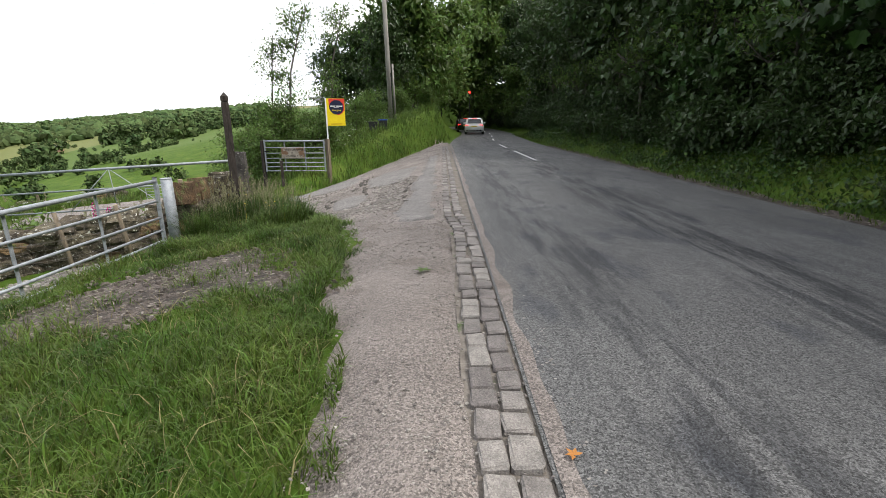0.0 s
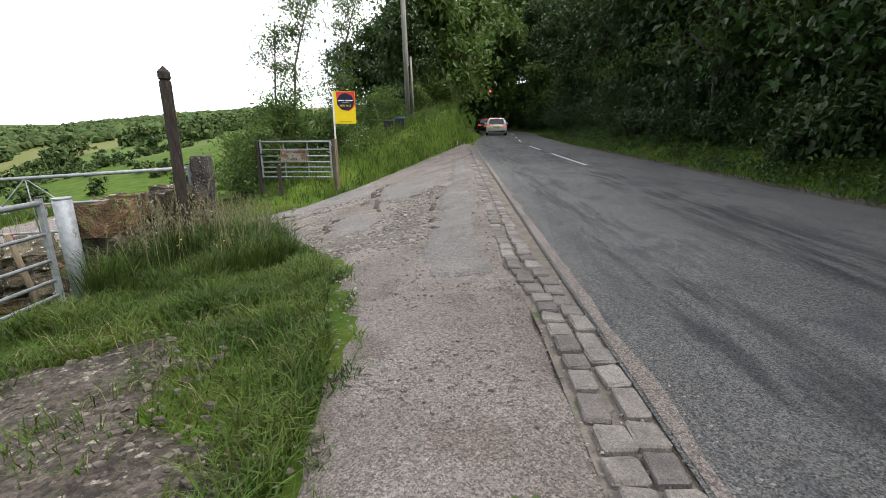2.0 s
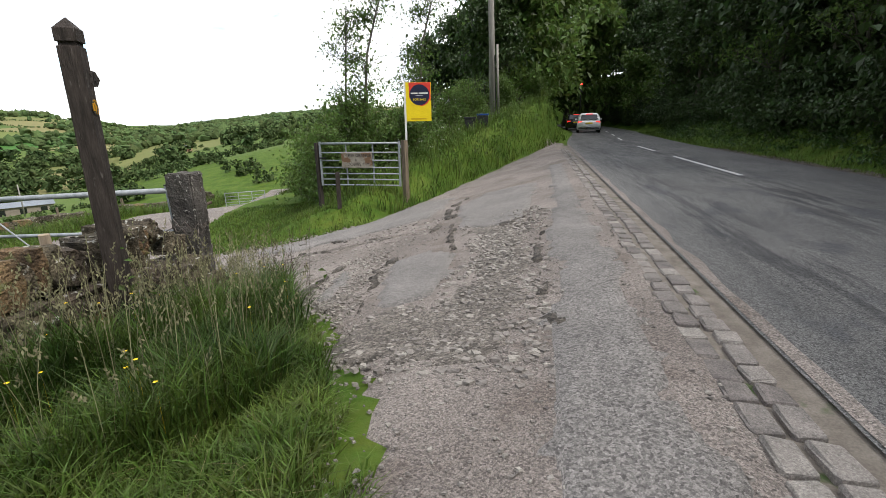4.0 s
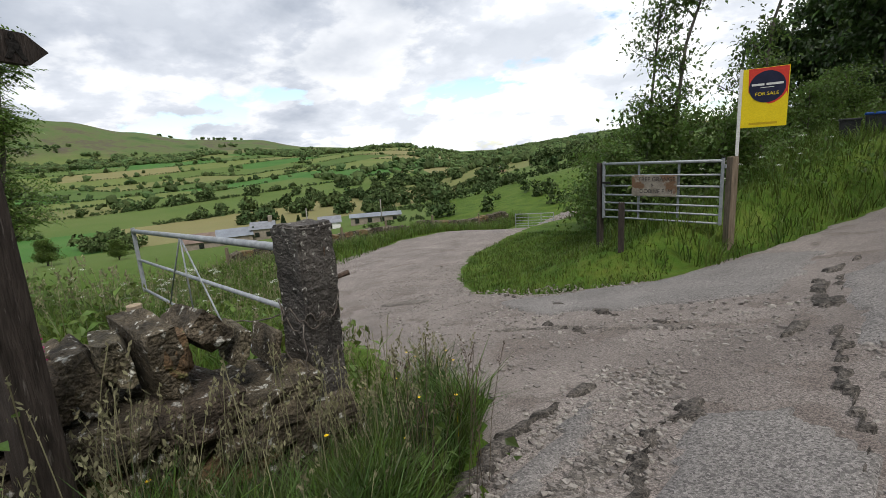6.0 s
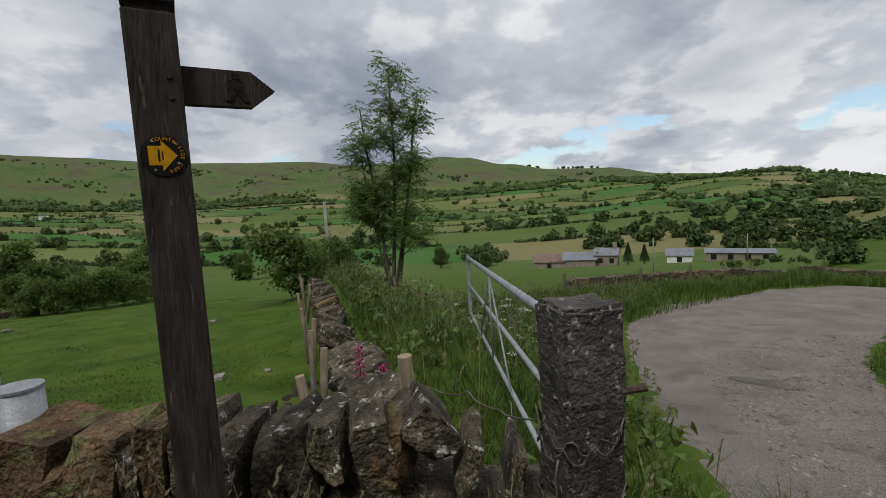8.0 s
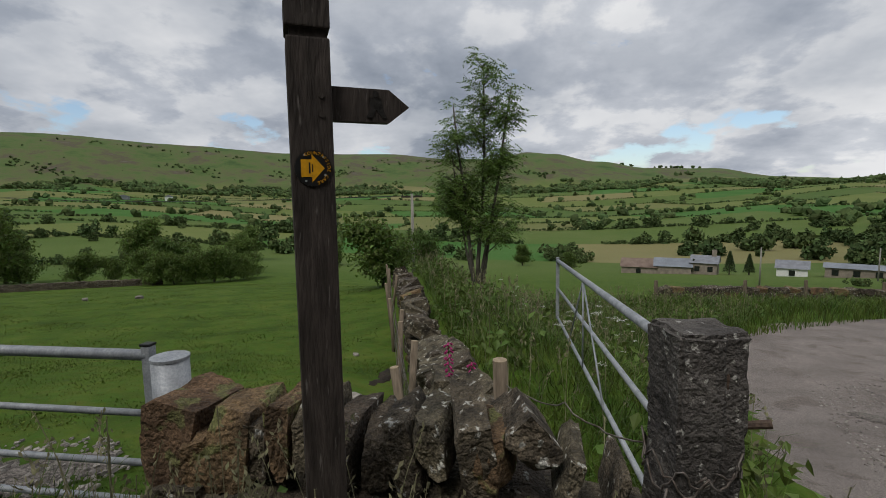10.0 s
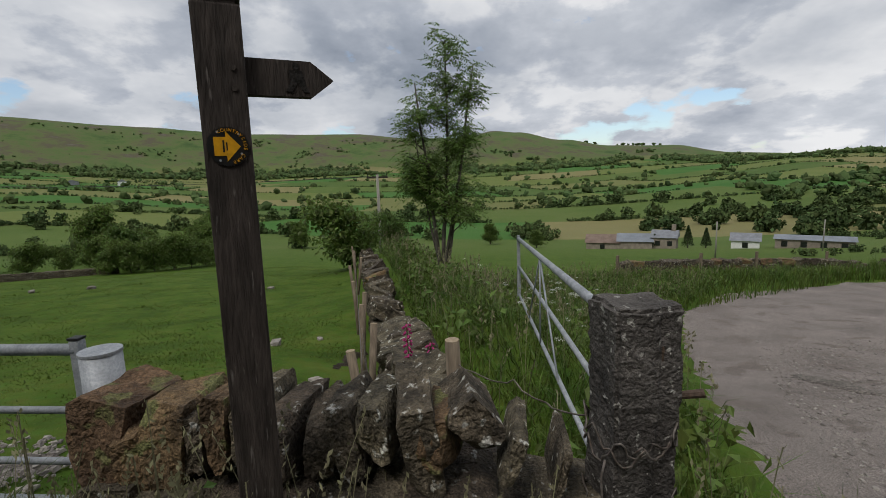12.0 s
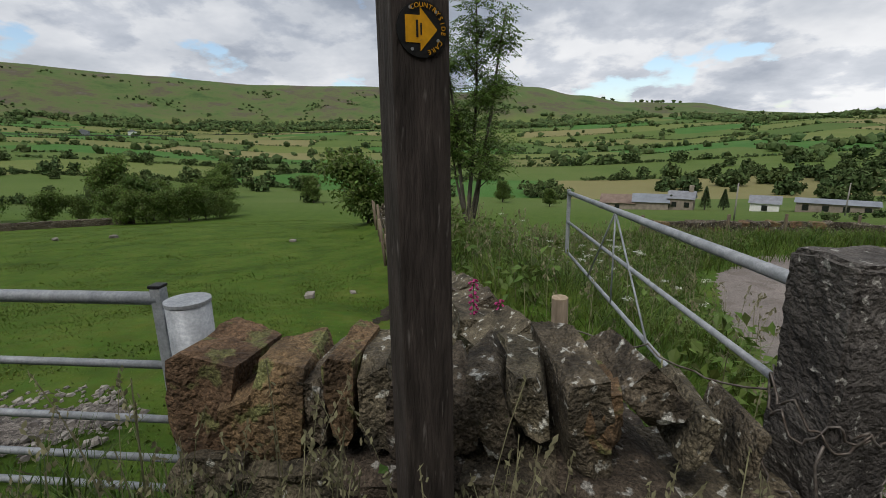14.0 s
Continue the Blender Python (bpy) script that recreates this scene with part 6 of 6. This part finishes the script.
for x, y in ((-66, 40), (-78, 62)):
    z0 = land_z(x, y)
    p = base("utility_pole", pose(x, y, z0 - 0.3), "slim wooden utility pole by the farm", "pole")
    part("shaft", tube([(0, 0, 0), (0, 0, 5.2)], [0.11, 0.08], 8), POLE, p, smooth=True)

# ---- cars waiting at the lights ----
GLASS = material("dark car glass", (0.01, 0.012, 0.014), (0.02, 0.022, 0.025), 5, 0.08, 0, 60, spec=0.6)
TYRE = material("tyre rubber", (0.015, 0.015, 0.015), (0.03, 0.03, 0.03), 20, 0.85, 0.2, 60)
TAIL = glow("lit brake lamp", (1.0, 0.04, 0.03), 1.0)
PLATE = material("yellow number plate", (0.65, 0.48, 0.03), (0.7, 0.52, 0.04), 10, 0.4, 0, 60)


def loft(sections):
    """Closed body from cross-sections along y, each (y, half width, bottom, top, crown inset)."""
    bm = bmesh.new()
    rings = []
    for y, hw, zb, zt, inset in sections:
        prof = [(-hw * 0.92, zb), (-hw, zb + 0.18 * (zt - zb)), (-hw, zb + 0.6 * (zt - zb)), (-hw + inset, zt - 0.05), (-hw + inset + 0.09, zt), (hw - inset - 0.09, zt), (hw - inset, zt - 0.05), (hw, zb + 0.6 * (zt - zb)), (hw, zb + 0.18 * (zt - zb)), (hw * 0.92, zb)]
        rings.append([bm.verts.new((u, y, v)) for u, v in prof])
    for a, c in zip(rings, rings[1:]):
        for k in range(len(a)):
            bm.faces.new((a[k], a[(k + 1) % len(a)], c[(k + 1) % len(a)], c[k]))
    bm.faces.new(rings[0])
    bm.faces.new(rings[-1][::-1])
    return bm


def car(m, paint, label):
    c = base("car", m, label, "car")
    part("body", loft([(-1.98, 0.80, 0.32, 0.78, 0.03), (-1.9, 0.86, 0.22, 0.9, 0.03), (-1.2, 0.88, 0.2, 0.94, 0.04), (0.2, 0.88, 0.2, 0.94, 0.04), (1.3, 0.87, 0.2, 0.88, 0.05), (1.9, 0.82, 0.22, 0.72, 0.06), (2.02, 0.7, 0.3, 0.6, 0.05)]), paint, c, smooth=True)
    part("cabin", loft([(-1.86, 0.80, 0.85, 0.98, 0.08), (-1.45, 0.79, 0.85, 1.42, 0.14), (-0.6, 0.79, 0.85, 1.47, 0.15), (0.35, 0.78, 0.85, 1.42, 0.15), (1.15, 0.76, 0.85, 0.95, 0.06)]), paint, c, smooth=True)
    glass = bmesh.new()
    f = [glass.verts.new(p) for p in ((-0.64, -1.85, 1.0), (0.64, -1.85, 1.0), (0.56, -1.53, 1.36), (-0.56, -1.53, 1.36))]
    glass.faces.new(f)
    bmesh.ops.translate(glass, verts=glass.verts[:], vec=(0, -0.035, 0.0))
    part("rear_window", glass, GLASS, c)
    for s in (-1, 1):
        sg = bmesh.new()
        sg.faces.new([sg.verts.new(p) for p in ((s * 0.80, -1.4, 0.98), (s * 0.80, 0.8, 0.98), (s * 0.70, 0.3, 1.33), (s * 0.68, -1.2, 1.35))])
        part("side_window", sg, GLASS, c)
        part("tail_lamp", box((0.3, 0.08, 0.13), Matrix.Translation((s * 0.66, -1.93, 0.80)), 0.02), TAIL, c, "lit red tail lamp")
        part("door_mirror", box((0.18, 0.1, 0.12), Matrix.Translation((s * 0.95, 0.55, 1.0)), 0.03), paint, c)
        for y in (-1.25, 1.3):
            wheel = part("wheel", tube([(s * 0.70, y, 0.31), (s * 0.88, y, 0.31)], 0.31, 20), TYRE, c)
            part("rim", tube([(s * 0.86, y, 0.31), (s * 0.895, y, 0.31)], 0.2, 14), GALV, wheel)
    part("brake_strip", box((0.5, 0.04, 0.035), Matrix.Translation((0, -1.5, 1.40)), 0.008), TAIL, c, "lit high brake strip")
    part("number_plate", box((0.52, 0.02, 0.11), Matrix.Translation((0, -1.99, 0.72)), 0.005), PLATE, c, "yellow rear number plate")
    part("bumper", box((1.55, 0.1, 0.16), Matrix.Translation((0, -1.93, 0.36)), 0.03), BLACK_PLASTIC, c)
    return c


CAR_WHITE = material("white car paint", (0.72, 0.73, 0.74), (0.8, 0.8, 0.8), 2, 0.25, 0, 60, spec=0.6)
CAR_BLACK = material("black car paint", (0.012, 0.012, 0.013), (0.02, 0.02, 0.022), 2, 0.2, 0, 60, spec=0.6)
car(pose(3.05, 45.5, road_z(45), 0.3, 0, -4), CAR_WHITE, "white hatchback waiting on the lane with brake lights on")
car(pose(2.55, 52.5, road_z(52), 0.6, 0, -2), CAR_BLACK, "black car waiting ahead with brake lights on")

# ---- farm and houses in the valley ----
SLATE = material("grey slate roof", (0.16, 0.17, 0.19), (0.26, 0.27, 0.30), 1.5, 0.7, 0.3, 12)
SHEETING = material("pale roof sheeting", (0.15, 0.165, 0.19), (0.24, 0.265, 0.30), 0.6, 0.6, 0.2, 6)
MASONRY = material("farm stone walling", (0.20, 0.17, 0.14), (0.34, 0.29, 0.24), 1.2, 0.9, 0.4, 9)
RUSTED = material("rusty roof sheeting", (0.13, 0.09, 0.07), (0.24, 0.18, 0.145), 0.8, 0.8, 0.2, 6)
BRICKWORK = material("reddish house wall", (0.30, 0.17, 0.12), (0.42, 0.26, 0.19), 1.0, 0.9, 0.3, 9)


def building(name, x, y, rz, l, w, h, ridge, wall_mat, roof_mat, label, openings=3, chimney=False):
    z = land_z(x, y) - 0.4
    b = base(name, pose(x, y, z, 0, 0, rz), label, "building")
    part("wall", box((l, w, h), Matrix.Translation((0, 0, h / 2))), wall_mat, b)
    bm = bmesh.new()
    e = 0.3
    v = [bm.verts.new(p) for p in ((-l / 2 - e, -w / 2 - e, h), (l / 2 + e, -w / 2 - e, h), (l / 2 + e, 0, h + ridge), (-l / 2 - e, 0, h + ridge), (-l / 2 - e, w / 2 + e, h), (l / 2 + e, w / 2 + e, h))]
    for q in ((0, 1, 2, 3), (3, 2, 5, 4), (0, 3, 4), (1, 5, 2), (0, 4, 5, 1)):
        bm.faces.new([v[k] for k in q])
    roof = part("roof", bm, roof_mat, b)
    if chimney:
        part("chimney", box((0.8, 0.6, 1.4), Matrix.Translation((l * 0.35, 0, h + ridge + 0.4))), wall_mat, roof)
    for s in (-1, 1):
        for k in range(openings):
            part("window", box((0.9, 0.08, 1.0), Matrix.Translation((-l / 2 + l * (k + 0.5) / openings, s * (w / 2 + 0.02), h * 0.6))), GLASS, b)


building("barn", -104, 35.5, 72, 6.5, 6, 2.0, 1.5, MASONRY, RUSTED, "stone barn with a rusty brown sheeted roof", 1)
building("barn", -102.2, 41.5, 72, 6.5, 6, 2.2, 1.4, MASONRY, SHEETING, "stone farm shed with a pale blue-grey sheeted roof", 0)
building("farmhouse", -100, 46.8, 62, 4.5, 4, 2.8, 1.4, MASONRY, SLATE, "stone farmhouse with grey slate roof and chimney", 2, True)
building("barn", -93.8, 59.2, 60, 4.5, 4, 2.0, 1.3, WHITE, SLATE, "small white-walled farm outbuilding", 1)
building("barn", -88.8, 68, 57, 11, 5, 2.0, 0.6, MASONRY, SHEETING, "long low pale farm building", 4)
building("cottage", -158, 192, 20, 8, 4, 2.2, 1.4, BRICKWORK, SLATE, "reddish house on the green hillside", 3, True)
building("barn", -515, -455, 40, 30, 12, 4, 2, SLATE, SLATE, "dark long barn of a distant hill farm", 0)
building("farmhouse", -560, -430, 40, 16, 9, 5, 3, WHITE, SLATE, "pale distant hill farmhouse", 3)
for x, y, s in ((-98.3, 50.6, 0.75), (-96.8, 53.4, 0.65), (-99.5, 44.5, 0.45)):
    z = land_z(x, y)
    t = base("conifer_tree", pose(x, y, z), "dark conifer beside the farmhouse", "tree")
    part("trunk", tube([(0, 0, -0.2), (0, 0, 5.5 * s)], [0.16, 0.03], 7), BARK, t)
    np.random.seed(int(-x))
    n = 2600
    hh = np.random.rand(n) ** 0.8
    aa = np.random.rand(n) * 6.28
    rr = (1.7 * (1 - hh) + 0.1) * np.sqrt(np.random.rand(n)) * s
    leaf_mesh("crown", np.stack([rr * np.cos(aa), rr * np.sin(aa), 0.5 + 5.4 * s * hh], 1), 0.22 * np.ones(n), PLAIN, DARK_LEAF, t)

# ---- flowers and small plants ----
PINK = material("foxglove bell", (0.42, 0.03, 0.16), (0.6, 0.07, 0.28), 20, 0.6, 0, 60, leaf=0.3)
PETAL = material("white umbel", (0.6, 0.62, 0.55), (0.78, 0.8, 0.72), 20, 0.8, 0, 60, leaf=0.3)
BUTTER = material("buttercup petal", (0.75, 0.5, 0.01), (0.85, 0.62, 0.02), 20, 0.5, 0, 60)
for fx, fy, ft in ((-6.05, 7.75, 0.05), (-5.95, 7.95, -0.08)):
    z0 = land_z(fx, fy)
    fg = base("foxglove", pose(fx, fy, z0, 0, 3, 0), "magenta foxglove spike growing by the wall", "flower")
    h = ft - z0
    part("stem", tube([(0, 0, 0), (0, 0, h)], [0.006, 0.003], 5), BLADE, fg)
    bm = bmesh.new()
    for k in range(26):
        a, zz = k * 2.4, h - 0.02 - 0.33 * k / 26
        q = Vector((0.016 * math.cos(a), 0.016 * math.sin(a), zz))
        add_tube(bm, [q * 1.0, q + Vector((0.022 * math.cos(a), 0.022 * math.sin(a), -0.018))], [0.006, 0.011], 6)
    part("flower_head", bm, PINK, fg)


def umbels(name, poly, n, seed, label):
    rng = random.Random(seed)
    V, Fc, STEMS = [], [], []
    for x, y in scatter(poly, n, rng):
        z, h = land_z(x, y), rng.uniform(0.45, 0.85)
        top = Vector((x + rng.uniform(-0.1, 0.1), y + rng.uniform(-0.1, 0.1), z + h))
        STEMS.append((x, y, z, top))
        for k in range(40):
            a, r = rng.uniform(0, 6.28), 0.05 * math.sqrt(rng.random())
            c = top + Vector((r * math.cos(a), r * math.sin(a), rng.uniform(-0.012, 0.012) - r * 0.15))
            i = len(V)
            V += [c + Vector(d) * 0.006 for d in ((1, 0, 0), (0, 1, 0.2), (-1, 0, 0), (0, -1, -0.2))]
            Fc.append((i, i + 1, i + 2, i + 3))
    heads = len(Fc)
    for x, y, z, top in STEMS:
        i = len(V)
        V += [Vector((x - 0.003, y, z)), Vector((x + 0.003, y, z)), top + Vector((0.002, 0, 0)), top - Vector((0.002, 0, 0))]
        Fc.append((i, i + 1, i + 2, i + 3))
    ob = mesh_object(name, [tuple(v) for v in V], Fc, PETAL)
    ob.data.materials.append(BLADE)
    for p in ob.data.polygons[heads:]:
        p.material_index = 1
    return tagged(ob, label, "flowers", kind="stuff")


umbels("cow_parsley", [(-4.8, 9.2), (-6, 10), (-14, 11.5), (-20, 12), (-20, 8), (-9, 8)], 90, 8, "white cow parsley heads in the long grass")
umbels("cow_parsley", [(-5, 16.5), (-4, 17), (-2.5, 22), (-4, 24), (-7, 18)], 30, 9, "white cow parsley heads on the roadside bank")


def buttercups():
    rng = random.Random(5)
    V, Fc = [], []
    for x, y in scatter(TALL, 26, rng):
        c = Vector((x, y, land_z(x, y) + rng.uniform(0.3, 0.5)))
        i = len(V)
        V += [c + Vector((0.011 * math.cos(a), 0.011 * math.sin(a), 0.004)) for a in [k * 1.2566 for k in range(5)]] + [c]
        Fc += [(i + k, i + (k + 1) % 5, i + 5) for k in range(5)]
        j = len(V)
        V += [Vector((x - 0.001, y, c.z - 0.3)), Vector((x + 0.001, y, c.z - 0.3)), c]
        Fc.append((j, j + 1, j + 2))
    tagged(mesh_object("buttercups", [tuple(v) for v in V], Fc, BUTTER), "yellow buttercups in the long grass", "flowers", kind="stuff")


buttercups()


def weed(x, y, n, size, spread, height, seed, label):
    np.random.seed(seed)
    z = land_z(x, y)
    w = base("broadleaf_weed", pose(x, y, z), label, "weed")
    c = np.random.normal(size=(n, 3)) * np.array([spread, spread, height * 0.35]) + np.array([0, 0, height * 0.6])
    c[:, 2] = np.abs(c[:, 2])
    leaf_mesh("leaves", c, size * (0.6 + 0.8 * np.random.rand(n)), PLAIN, LEAF, w)
    bm = bmesh.new()
    for k in range(5):
        add_tube(bm, [(0, 0, -0.02), tuple(c[k] * 0.6), tuple(c[k])], [0.004, 0.003, 0.002], 4)
    part("stems", bm, BLADE, w)


weed(-3.32, 7.62, 40, 0.05, 0.05, 0.55, 1, "leafy green weed growing up against the fingerpost")
weed(-3.25, 9.1, 60, 0.07, 0.12, 0.35, 2, "leafy green weed at the foot of the gatepost")
for i, y in enumerate((4.5, 6.2, 7.7, 9.0, 10.6, 12.5, 14.4, 16.5, 19, 22)):
    weed(5.75 + 0.25 * (i % 3), y, 90, 0.09, 0.2, 0.4, 20 + i, "leafy nettle clump on the road verge")
for i, (x, y) in enumerate(((-4.8, 17.3), (-3.6, 18.8), (-2.9, 20.5), (-5.6, 17.6), (-3.9, 21), (-2.2, 23), (-3.0, 25.2), (-4.8, 19.5), (-1.2, 27), (-1.9, 25.5))):
    weed(x, y, 160, 0.09, 0.4, 0.7, 40 + i, "leafy bramble clump on the roadside bank")

DRY = material("withered orange leaf", (0.35, 0.14, 0.03), (0.5, 0.22, 0.06), 30, 0.8, 0, 60)
for x, y, mat, s, lab in ((-0.17, 3.62, LEAF, 0.085, "fallen green leaf lying on the gravel path"), (0.5, 1.33, DRY, 0.04, "withered orange leaf by the setts")):
    fl = base("fallen_leaf", pose(x, y, (land_z(x, y) + 0.05) if x < 0 else road_z(y) + 0.015, 4, 5, 40), lab, "leaf")
    np.random.seed(6)
    bm = bmesh.new()
    for a in (0, 1.1, -1.1, 2.0, -2.0):
        rot = Matrix.Rotation(a, 4, "Z")
        bm.faces.new([bm.verts.new(rot @ Vector((u * s * 0.8, v * s, 0.012 * abs(u) + 0.006 * v))) for u, v in PLAIN])
    part("blade", bm, mat, fl)
